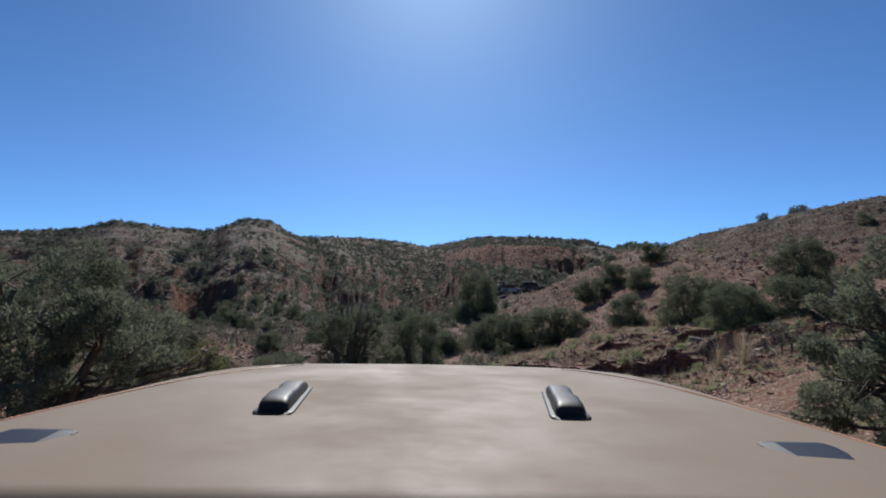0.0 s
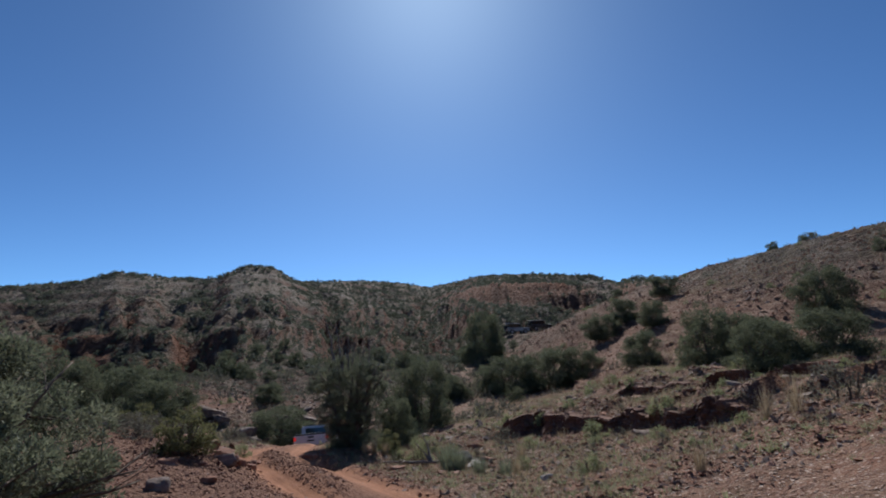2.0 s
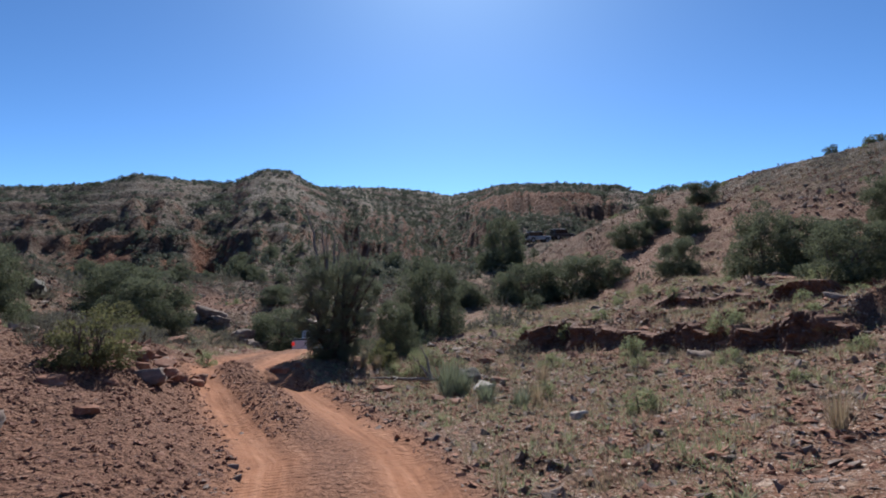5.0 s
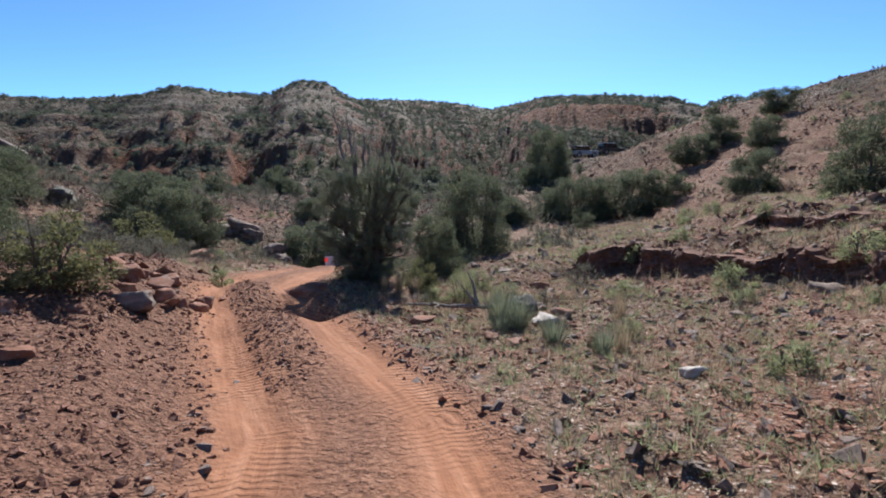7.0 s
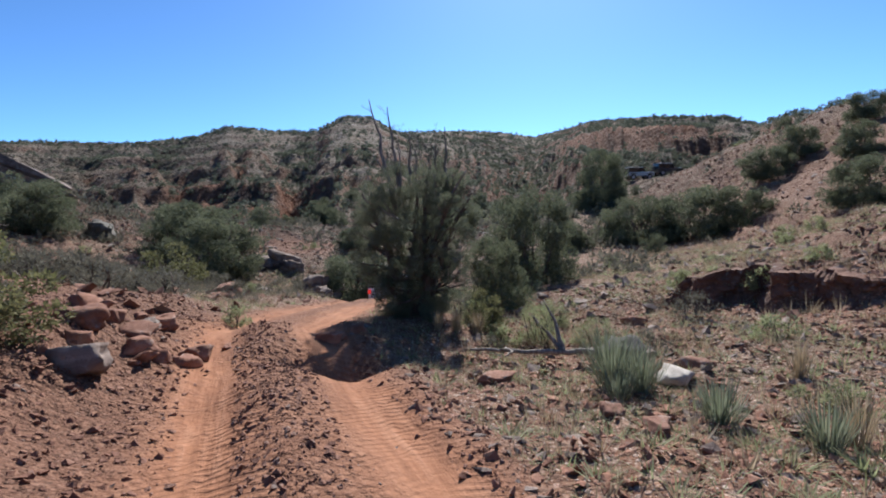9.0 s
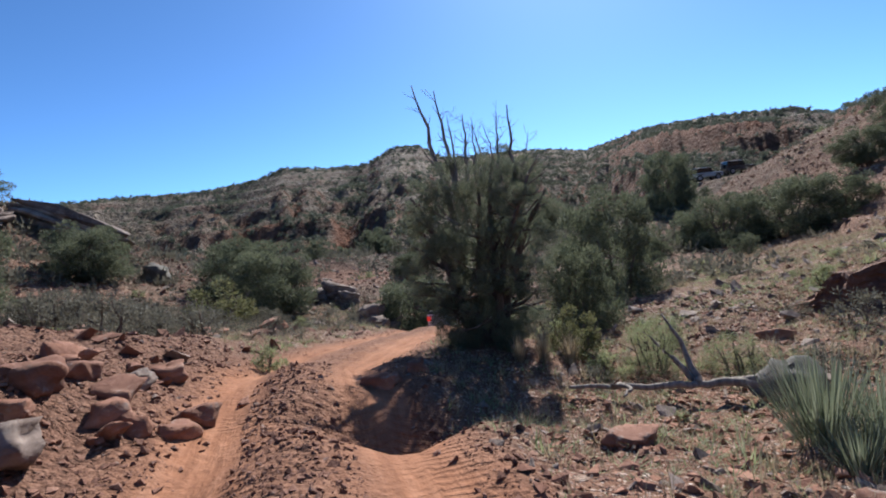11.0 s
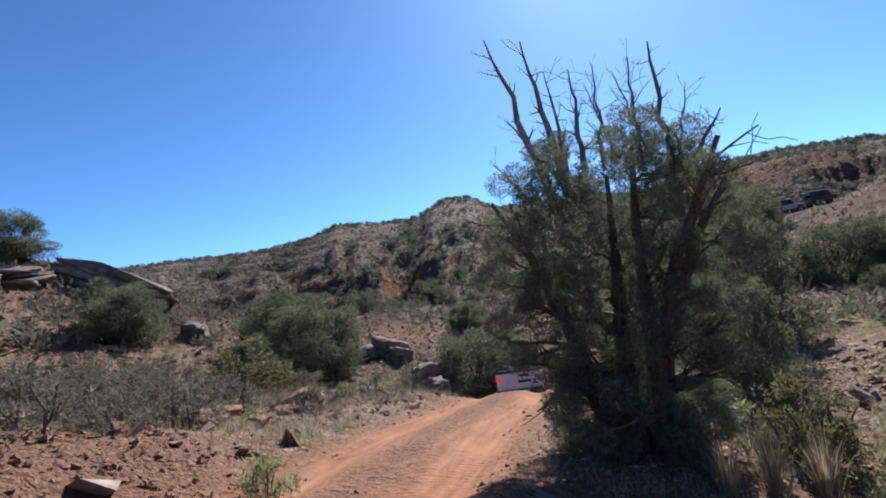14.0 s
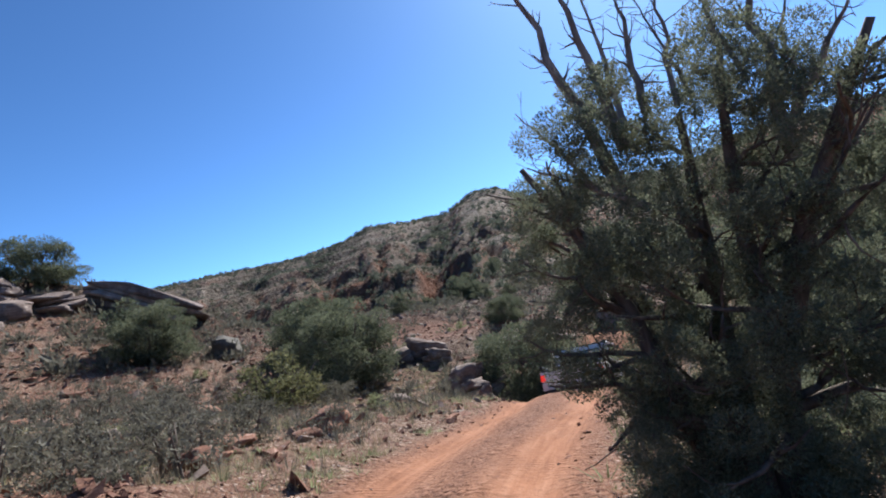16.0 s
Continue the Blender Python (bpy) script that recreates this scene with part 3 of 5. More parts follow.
def garden():
    """One of each kind of bush, to be copied about."""
    for i in range(3):
        GARDEN["juniper_%d" % i] = (shrub("dense dark green juniper bush on red soil", "bush", "juniper_bush", 40 + i, 3.6, 2.9, 120, 34000, 0.085, JUNIPER, 0.42, 9), 3.6, 2.9)
    for i in range(2):
        GARDEN["bushlet_%d" % i] = (shrub("small dark green juniper bush on red soil", "bush", "juniper_bush", 50 + i, 2.0, 1.6, 50, 7000, 0.08, JUNIPER, 0.42, 6), 2.0, 1.6)
    for i in range(2):
        GARDEN["sage_%d" % i] = (shrub("low grey-green twiggy brush on stony soil", "shrub", "brush", 60 + i, 1.2, 0.7, 36, 900, 0.065, BRUSH, 0.32, 3, 0.3), 1.2, 0.7)
    GARDEN["sumac"] = (shrub("yellow-green leafy sumac shrub on a rubble bank", "shrub", "sumac_shrub", 70, 1.5, 1.2, 60, 6500, 0.05, SUMAC, 0.6, 9, 0.3), 1.5, 1.2)
    GARDEN["rabbit"] = (shrub("pale green rabbitbrush beside a dead log", "shrub", "rabbitbrush", 76, 1.2, 0.75, 80, 7000, 0.05, WEED, 0.13, 9, 0.2), 1.2, 0.75)
    GARDEN["weed"] = (shrub("pale green rabbitbrush on stony ground", "shrub", "rabbitbrush", 75, 0.9, 0.6, 40, 1100, 0.09, WEED, 0.22, 4, 0.2), 0.9, 0.6)


def juniper_tree(label, seed, x, y, tall, spread_out, stems, clumps, blades, size, dead=(), low=0.1, leaf=None, profile=None):
    """A many-stemmed juniper: trunks, limbs, a crown of sprays with gaps, and bare dead tops given as (from, to, radius)."""
    rng = np.random.default_rng(seed)
    z0 = height(x, y)
    root = tagged(new("juniper_tree"), label, "tree")
    root.location = (x, y, z0)
    tips = []
    for k in range(stems):
        t = 2 * math.pi * (k + rng.uniform(-0.25, 0.25)) / stems
        lean = rng.uniform(0.05, 0.26) * spread_out / tall * 1.6
        way = Vector((math.cos(t) * lean, math.sin(t) * lean, 1))
        verts, faces = [], []
        pts, rad = limb(rng, Vector((math.cos(t) * 0.16, math.sin(t) * 0.16, -0.15)), way, tall * rng.uniform(0.7, 0.95), rng.uniform(0.07, 0.12), 0.02, 0.22, 9, 0.03)
        tube(verts, faces, pts, rad, 9)
        trunk = part("trunk", mesh_of("trunk", verts, faces, BARK, True), root)
        tips += pts[5:]
        verts, faces = [], []
        for q in range(2, 9):
            for _ in range(2):
                out = Vector((math.cos(t + rng.normal() * 0.9), math.sin(t + rng.normal() * 0.9), rng.uniform(-0.1, 0.7)))
                p2, r2 = limb(rng, pts[q], out, spread_out * rng.uniform(0.25, 0.5) * (1.1 - q / 14), rad[q] * 0.5, 0.006, 0.5, 6, 0.05)
                tube(verts, faces, p2, r2, 5)
                tips += p2[2:]
                for j in (3, 5):
                    p3, r3 = limb(rng, p2[j], Vector(rng.normal(size=3)) + out, 0.35, r2[j] * 0.6, 0.003, 0.6, 4, 0.05)
                    tube(verts, faces, p3, r3, 4)
                    tips += p3[2:]
        part("limb", mesh_of("limb", verts, faces, BARK, True), trunk)
    verts, faces = [], []
    for a, b, r in dead:
        a, b = Vector(a) - Vector((x, y, z0)), Vector(b) - Vector((x, y, z0))
        verts, faces = [], []
        n = 9
        pts = [a.lerp(b, i / n) + Vector(rng.normal(size=3)) * 0.013 * math.sin(math.pi * i / n) * (b - a).length for i in range(n + 1)]
        rad = [r * (1 - 0.85 * i / n) for i in range(n + 1)]
        tube(verts, faces, pts, rad, 7)
        for i in range(2, n):
            for _ in range(2):
                d = (b - a).normalized() * 0.6 + Vector(rng.normal(size=3)) * 0.6
                p2, r2 = limb(rng, pts[i], d, rng.uniform(0.1, 0.32), rad[i] * 0.45, 0.002, 0.5, 5, 0.06)
                tube(verts, faces, p2, r2, 4)
                p3, r3 = limb(rng, p2[3], d + Vector(rng.normal(size=3)) * 0.5, 0.12, r2[3] * 0.6, 0.002, 0.5, 3, 0.05)
                tube(verts, faces, p3, r3, 3)
        part("dead_branch", mesh_of("dead_branch", verts, faces, DEADWOOD, True), root, "bare grey dead branch")
    cs, rs = [], []
    for k in range(clumps):
        if rng.uniform() < (0.25 if profile else 0.55):
            c = np.array(tips[rng.integers(len(tips))]) + rng.normal(size=3) * 0.06
        else:
            t, u = rng.uniform(0, 2 * math.pi), rng.uniform(low, 1) ** (1.6 if k % 2 else 0.8)
            rr = 0.5 * spread_out * math.sqrt(rng.uniform(0.2, 1.0)) * (1 - 0.6 * u ** 2)
            if profile:
                u = rng.uniform(low, 1) ** (1.5 if k % 2 else 1.1)
                rr = 0.5 * spread_out * math.sqrt(rng.uniform(0.0, 1.0)) * float(np.interp(u, *profile)) * (0.8 + 0.4 * value_noise(np.array(t * 1.6), np.array(u * 5.0), seed))
            c = np.array((math.cos(t) * rr, math.sin(t) * rr, tall * u * 0.97))
        lim = 0.55 * spread_out
        d = np.hypot(c[0], c[1])
        if d > lim:
            c[:2] *= lim / d
        c[2] = min(max(c[2], tall * low), tall * 0.98)
        cs.append(c)
        rs.append((rng.uniform(0.07, 0.2) if profile else rng.uniform(0.05, 0.16)) * (0.6 + 0.4 * spread_out / 3))
    part("crown", leaves_mesh("crown", np.array(cs), np.array(rs), blades, size, 0.42, rng, leaf or JUNIPER, 0.85), root)
    return root


def tuft(rng, blades, tall, width, slim, curl=0.5, plain=False):
    """Blades that rise from one foot and bend over: arrays of vertices and faces."""
    v, f = [], []
    for k in range(blades):
        t, lean = rng.uniform(0, 2 * math.pi), rng.uniform(0.05, 1) ** 0.8
        ln = tall * rng.uniform(0.55, 1.1)
        d = np.array((math.cos(t), math.sin(t), 0))
        s = np.array((-d[1], d[0], 0)) * slim * rng.uniform(0.7, 1.3)
        foot = d * width * 0.18 * rng.uniform(0, 1)
        mid = foot + d * width * 0.25 * lean + np.array((0, 0, ln * 0.6))
        tip = foot + d * width * (0.25 + curl * 0.5) * lean + np.array((0, 0, ln * (1 - 0.35 * curl * lean)))
        b = len(v)
        if plain:
            v += [foot - s, foot + s, tip]
            f.append((b, b + 1, b + 2))
            continue
        v += [foot - s, foot + s, mid + s * 0.7, mid - s * 0.7, tip]
        f += [(b, b + 1, b + 2, b + 3), (b + 3, b + 2, b + 4)]
    return v, f


def scatter(name, label, category, units, places, material):
    """Many small copies of a few shapes, joined into one mesh. places: rows of x, y, z, turn, scale, squash."""
    vs, fs, base = [], [], 0
    for k, (x, y, z, turn, size, squash) in enumerate(places):
        v, f = units[k % len(units)]
        v = np.asarray(v, float)
        if category == "gravel":
            g, h = 0.7 * math.sin(k * 12.99), 0.7 * math.sin(k * 78.23)
            v = v @ np.array([[math.cos(g), 0, -math.sin(g)], [0, 1, 0], [math.sin(g), 0, math.cos(g)]]) @ np.array([[1, 0, 0], [0, math.cos(h), math.sin(h)], [0, -math.sin(h), math.cos(h)]])
        c, s = math.cos(turn), math.sin(turn)
        w = np.stack([(v[:, 0] * c - v[:, 1] * s) * size + x, (v[:, 0] * s + v[:, 1] * c) * size + y, v[:, 2] * size * squash + z], 1)
        vs.append(w)
        fs += [tuple(i + base for i in q) for q in f]
        base += len(v)
    return tagged(new(name, mesh_of(name, np.concatenate(vs), fs, material)), label, category, kind="stuff")


def hull(rng, size, points=16, flat_top=0.0):
    """A broken stone: the hull of random points. Vertices and faces."""
    bm = bmesh.new()
    for k in range(points):
        p = rng.normal(size=3)
        p = np.sign(p) * np.abs(p / np.abs(p).max()) ** 0.8
        if flat_top and p[2] > flat_top:
            p[2] = flat_top + (p[2] - flat_top) * 0.1
        bm.verts.new(tuple(p * rng.uniform(0.85, 1.0) * 0.5 * np.array(size)))
    bmesh.ops.convex_hull(bm, input=bm.verts)
    loose = [v for v in bm.verts if not v.link_faces]
    bmesh.ops.delete(bm, geom=loose, context="VERTS")
    return bm


def hull_lists(rng, size, points=12):
    bm = hull(rng, size, points)
    bm.verts.index_update()
    out = [tuple(v.co) for v in bm.verts], [tuple(v.index for v in f.verts) for f in bm.faces]
    bm.free()
    return out


def stone_mesh(name, rng, size, material, points=22, rough=0.075):
    """A weathered stone: a hull, worn and pitted."""
    bm = hull(rng, size, points, 0.75)
    bmesh.ops.subdivide_edges(bm, edges=bm.edges, cuts=3, use_grid_fill=True)
    bmesh.ops.triangulate(bm, faces=bm.faces)
    off = Vector(rng.uniform(-50, 50, 3))
    m = min(size)
    for v in bm.verts:
        n = noise.fractal(v.co * (1.6 / m) + off, 0.8, 2.0, 5)
        step_up = math.floor(v.co.z / m * 6 + 1.5 * n) / 6 - v.co.z / m
        v.co += v.co.normalized() * n * rough * m * 2.2 + Vector((v.co.x, v.co.y, 0)).normalized() * step_up * m * 0.35
    bmesh.ops.smooth_vert(bm, verts=bm.verts, factor=0.25, use_axis_x=True, use_axis_y=True, use_axis_z=True)
    return bm_mesh(name, bm, material, True)


def rock(label, seed, x, y, size, turn=0.0, tilt=0.0, material=None, sink=0.3, name="rock", lift=0.0, group=""):
    rng = np.random.default_rng(seed)
    ob = new(name, stone_mesh(name, rng, size, material or SANDSTONE))
    ob.matrix_basis = pose(x, y, height(x, y) + size[2] * (0.5 - sink) + lift, tilt, tilt * 0.6, turn)
    return tagged(ob, label, "rock", group)


def layered_rock(label, seed, x, y, z, length, depth, thick, layers, turn, tilt=0.0, lean=0.0, material=None):
    """Beds of sandstone lying on one another, each bed a part."""
    rng = np.random.default_rng(seed)
    root = tagged(new("rock_ledge"), label, "rock")
    root.matrix_basis = pose(x, y, z, tilt, lean, turn)
    h = 0.0
    for k in range(layers):
        t = thick / layers * rng.uniform(0.8, 1.3)
        bed = stone_mesh("bed", rng, (length * rng.uniform(0.8, 1.05), depth * rng.uniform(0.75, 1.05), t * 1.7), material or SANDSTONE, 30, 0.12)
        part("bed", bed, root, "", pose(rng.normal() * length * 0.03, rng.normal() * depth * 0.06 - 0.04 * k * depth, h + t * 0.5, 0, 0, rng.normal() * 4))
        h += t * 0.95
    return root


garden()
RIGHT_JUNIPERS = (
    ("juniper_0", -1.55, 29.6, 3.3, 3.7), ("juniper_1", -2.35, 23.1, 1.8, 2.1), ("juniper_1", 5.0, 47.0, 5.0, 3.3), ("juniper_2", 8.4, 47.6, 6.0, 3.6), ("juniper_0", 11.2, 47.4, 4.0, 3.0),
    ("juniper_1", 4.6, 69.5, 6.0, 6.4), ("juniper_2", 13.4, 37.8, 3.2, 2.5), ("juniper_0", 16.2, 55.8, 4.2, 2.6), ("juniper_2", 18.8, 57.2, 3.6, 2.6),
    ("juniper_1", 18.4, 47.8, 2.8, 2.4), ("juniper_0", 13.6, 28.6, 3.6, 3.4), ("juniper_2", 15.2, 27.2, 3.2, 2.6), ("juniper_1", 11.6, 20.7, 2.8, 1.9),
    ("juniper_2", 13.6, 20.2, 3.2, 1.9), ("juniper_0", 22.6, 32.0, 3.6, 3.2), ("juniper_1", 38.9, 55.2, 2.3, 1.5), ("juniper_2", 23.4, 56.8, 3.2, 2.3), ("juniper_0", 28.5, 71.5, 2.4, 1.2))
LEFT_JUNIPERS = (
    ("juniper_1", -19.2, 33.4, 5.0, 3.2), ("juniper_0", -16.5, 31.3, 4.6, 3.0), ("juniper_0", -23.9, 28.9, 3.9, 2.5),
    ("juniper_2", -21.8, 36.0, 3.4, 2.4), ("juniper_1", -10.7, 34.6, 4.7, 3.0), ("juniper_0", -11.2, 16.7, 2.0, 2.1), ("juniper_2", -34.2, 29.6, 5.0, 2.5),
    ("juniper_2", -14.6, 44.0, 2.6, 1.6))
TRACKSIDE_SHRUBS = (
    ("sumac", -6.1, 13.4, 1.4, 1.1), ("sumac", -14.8, 26.5, 2.7, 1.7), ("sumac", -3.0, 28.2, 1.3, 1.2), ("rabbit", -0.9, 21.1, 1.0, 0.6), ("rabbit", -0.1, 19.5, 0.95, 0.6),
    ("rabbit", -1.15, 19.6, 1.0, 0.85), ("weed", -1.8, 19.2, 0.7, 0.4), ("sumac", -2.2, 19.7, 0.9, 0.8), ("weed", 4.4, 18.2, 0.9, 0.6),
    ("weed", 6.2, 17.2, 1.0, 0.6), ("weed", 2.4, 18.3, 0.8, 0.45), ("weed", -6.6, 18.2, 0.55, 0.45))
for kind, x, y, w, h in RIGHT_JUNIPERS + LEFT_JUNIPERS + TRACKSIDE_SHRUBS:
    plant(kind, x, y, w, h, (x * 57 + y * 31) % 360)
# lower brush, by chance, thicker on the left-hand slope
rng = np.random.default_rng(5)
LOW_BRUSH = []


def sage(x, y, width):
    """Low brush: near the track a thing of its own, else a row for the joined brush."""
    if math.hypot(x + 4, y - 14) < 21:
        plant("sage_%d" % rng.integers(2), x, y, width, None, rng.uniform(0, 360))
    else:
        LOW_BRUSH.append((x, y, height(x, y) - 0.03, rng.uniform(0, 6.3), width, rng.uniform(0.8, 1.3)))


count = 0
while count < 400:
    x, y = rng.uniform(-38, 44), rng.uniform(6, 84)
    d = float(along(np.array([x]), np.array([y]), TRACK)[0][0])
    if abs(d) < 2.2 or (abs(d) < 6 and y < 18) or (x + 1) ** 2 + (y - 10) ** 2 < 12 or math.hypot(x + 8.4, y - 35) < 4.5:
        continue
    if rng.uniform() > (1.0 if x < -6 else 0.55):
        continue
    if rng.uniform() < 0.14 and y > 34 and x > -0.72 * y and not (-6 < x < 16 and y < 76) and not (-26 < x < -3 and y < 51):
        plant("bushlet_%d" % rng.integers(2), x, y, rng.uniform(1.2, 2.6), None, rng.uniform(0, 360))
    elif rng.uniform() < 0.25:
        plant("weed", x, y, rng.uniform(0.5, 1.0), None, rng.uniform(0, 360))
    else:
        sage(x, y, rng.uniform(0.6, 1.7))
    count += 1
for k in range(130):
    x, y = rng.uniform(-46, 8), rng.uniform(36, 88)
    if -26 < x < -3 and y < 51:
        continue
    if rng.uniform() < 0.35 and x > -0.66 * y:
        plant("bushlet_%d" % rng.integers(2), x, y, rng.uniform(1.4, 3.4), None, rng.uniform(0, 360))
    else:
        sage(x, y, rng.uniform(1.0, 2.2))
# grey twiggy brush on the left-hand rise, scruffy small plants on the right
for k in range(460):
    q = rng.uniform(0, 1)
    x, y = -8 - 24 * q + rng.normal() * 2.0, 17 + 16 * q + rng.normal() * 4.0
    if abs(float(along(np.array([x]), np.array([y]), TRACK)[0][0])) > 3.0 and fbm(x / 3.0, y / 3.0, 3, 55) > 0.44 and (x + 19.5) ** 2 + (y - 45) ** 2 > 30:
        sage(x, y, rng.uniform(0.5, 1.5))
for k in range(900):
    x, y = rng.uniform(-44, 4), rng.uniform(30, 72)
    if -26 < x < -3 and y < 51 and k % 3:
        continue
    if (x + 19.5) ** 2 + (y - 45) ** 2 > 36 and math.hypot(x + 8.4, y - 35) > 4.5:
        LOW_BRUSH.append((x, y, height(x, y) - 0.03, rng.uniform(0, 6.3), rng.uniform(0.6, 1.7), rng.uniform(0.8, 1.3)))
brush_units = []
for u in range(5):
    v, f = [], []
    for k in range(46):
        t, up = rng.uniform(0, 2 * math.pi), rng.uniform(0.15, 1.0)
        d = np.array((math.cos(t) * (1.1 - 0.6 * up), math.sin(t) * (1.1 - 0.6 * up), up))
        p = d * rng.uniform(0.15, 0.42) * np.array((1.15, 1.15, 0.9))
        tip, side = p + d * rng.uniform(0.1, 0.2) + rng.normal(size=3) * 0.05, rng.normal(size=3) * 0.032
        n = len(v)
        v += [p - side, p + side, tip]
        f.append((n, n + 1, n + 2))
    brush_units.append((v, f))
scatter("low_brush", "low grey-green twiggy brush over the stony slopes", "brush", brush_units, LOW_BRUSH, BRUSH)
for k in range(110):
    x, y = rng.uniform(1, 14), rng.uniform(11, 32)
    plant("weed" if rng.uniform() < 0.4 else "sage_%d" % rng.integers(2), x, y, rng.uniform(0.25, 0.65), None, rng.uniform(0, 360))
GARDEN_STOCK = list(GARDEN.values())
for ob, w0, t0 in GARDEN_STOCK:
    for o in (*ob.children_recursive, ob):
        bpy.data.objects.remove(o)

# the three junipers beside the track
juniper_tree("old dark green juniper with bare dead tops beside the track", 3, -3.48, 19.5, 3.05, 2.1, 7, 520, 420000, 0.019, leaf=OLD_JUNIPER, low=0.02, profile=((0, 0.15, 0.35, 0.7, 0.9, 1.0), (0.62, 0.8, 0.98, 1.0, 0.85, 0.6)), dead=(
    ((-3.85, 19.5, 1.6), (-4.47, 19.8, 3.95), 0.06), ((-3.8, 19.6, 2.0), (-4.06, 19.7, 3.75), 0.05), ((-3.6, 19.6, 2.2), (-3.62, 19.7, 3.3), 0.035),
    ((-3.1, 19.6, 2.1), (-3.05, 19.6, 3.2), 0.03), ((-2.86, 19.5, 1.6), (-2.86, 19.5, 3.25), 0.05), ((-2.9, 19.4, 1.7), (-2.42, 19.25, 2.4), 0.04), ((-3.7, 19.4, 1.9), (-4.2, 19.2, 2.75), 0.03),
    ((-3.7, 19.2, 1.5), (-4.35, 18.95, 1.92), 0.025), ((-3.75, 19.5, 2.1), (-3.85, 19.6, 3.3), 0.028), ((-3.4, 19.3, 2.1), (-3.35, 19.2, 3.05), 0.022),
    ((-3.3, 19.6, 2.2), (-3.5, 19.8, 3.15), 0.02), ((-3.0, 19.3, 2.1), (-3.2, 19.2, 2.95), 0.018), ((-2.8, 19.6, 2.0), (-2.6, 19.7, 2.85), 0.02), ((-4.0, 19.5, 1.7), (-4.5, 19.5, 2.5), 0.022)))
juniper_tree("spreading grey-green juniper with twiggy dead branches near the track", 8, -3.85, 4.6, 2.15, 3.5, 7, 300, 130000, 0.032, leaf=OLD_JUNIPER, dead=(((-3.2, 4.0, 0.6), (-2.4, 2.6, 1.3), 0.03), ((-3.6, 4.2, 1.2), (-3.9, 2.8, 2.6), 0.03), ((-4.0, 4.2, 1.3), (-4.4, 3.9, 2.6), 0.025)))
juniper_tree("low dark green juniper with bare lower twigs beside the track", 9, 4.15, 4.0, 1.85, 2.5, 6, 200, 90000, 0.032, leaf=OLD_JUNIPER, dead=(((3.9, 3.7, 0.6), (3.1, 3.0, 0.9), 0.025), ((4.0, 3.7, 0.7), (3.5, 2.8, 0.75), 0.02)))


def far_woods():
    """Brush and junipers on the canyon walls, too many and too far to count."""
    rng = np.random.default_rng(12)
    units = []
    for u in range(8):
        v, f = [], []
        lobes = rng.uniform(-0.24, 0.24, (3, 2))
        for k in range(48):
            t, up = rng.uniform(0, 2 * math.pi), rng.uniform(0.0, 1.0)
            d = np.array((math.cos(t) * math.sqrt(1 - up * up), math.sin(t) * math.sqrt(1 - up * up), up))
            p = d * rng.uniform(0.2, 0.36) * np.array((1, 1, 1.25)) + np.array((*lobes[k % 3], 0.05 + 0.12 * (k % 3 == 0)))
            a = np.cross(d, rng.normal(size=3))
            a *= 0.16 / np.linalg.norm(a)
            b = np.cross(d, a) + d * 0.16 * rng.uniform(-0.5, 0.9)
            n = len(v)
            v += [p - 0.5 * a, p + 0.5 * a, p + b * 0.9]
            f.append((n, n + 1, n + 2))
        units.append((v, f))
    n = 100000
    az, q = rng.uniform(-72, 66, n), rng.uniform(0.14, 1.02, n)
    rim = np.interp(az, RIM_AZ, RIM_R)
    r = np.maximum(q * rim, 38)
    x, y = -r * np.sin(np.radians(az)), r * np.cos(np.radians(az))
    z, track, far, _ = land(x, y)
    e = 1.5
    slope = np.hypot(land(x + e, y)[0] - z, land(x, y + e)[0] - z) / e
    dense = fbm(x / 26.0, y / 26.0, 4, 77)
    keep = step(0.45, 0.57, dense + 0.26 * step(-17, -11, az) * (1 - step(9, 16, az)) - 0.12 * (az < -19) - 0.11 * step(15, 24, az) - 0.02 + 0.55 * (0.42 - spurs(x, y))) * (1 - 0.9 * cliff(x, y)) * (1 - raw(x, y)) * (1 - 0.9 * ((x > -27) & (x < -3) & (y < 51))) * (1 - 0.7 * step(0.8, 1.3, slope)) * (0.35 + 0.65 * r / 220) * np.where(az > 4, step(56, 72, r), step(58, 76, r))
    keep = np.where(((az < -18.8) & (r < 96)) | ((az < -5.5) & (r < 104)), 0, np.maximum(keep, 0.11 * step(64, 90, r) * (1 - 0.8 * cliff(x, y)) + 0.9 * step(0.95, 0.985, r / rim) * (r > 120)))
    ok = rng.uniform(size=n) < keep
    x, y, z, r = x[ok], y[ok], z[ok], r[ok]
    top = np.interp(np.degrees(np.arctan2(-x, y)), RIM_AZ, RIM_R)
    size = (rng.uniform(0.1, 1.0, len(x)) ** 2.2 * 1.7 + 0.5) * (1 - 0.1 * step(0.9, 0.97, r / top) * (r > 120))
    rows = np.stack([x, y, z - 0.1, rng.uniform(0, 6.3, len(x)), size, rng.uniform(0.8, 1.3, len(x))], 1)
    scatter("far_brush", "dark juniper and oak brush scattered over the canyon walls", "brush", units, rows.tolist(), HILLBRUSH)


far_woods()


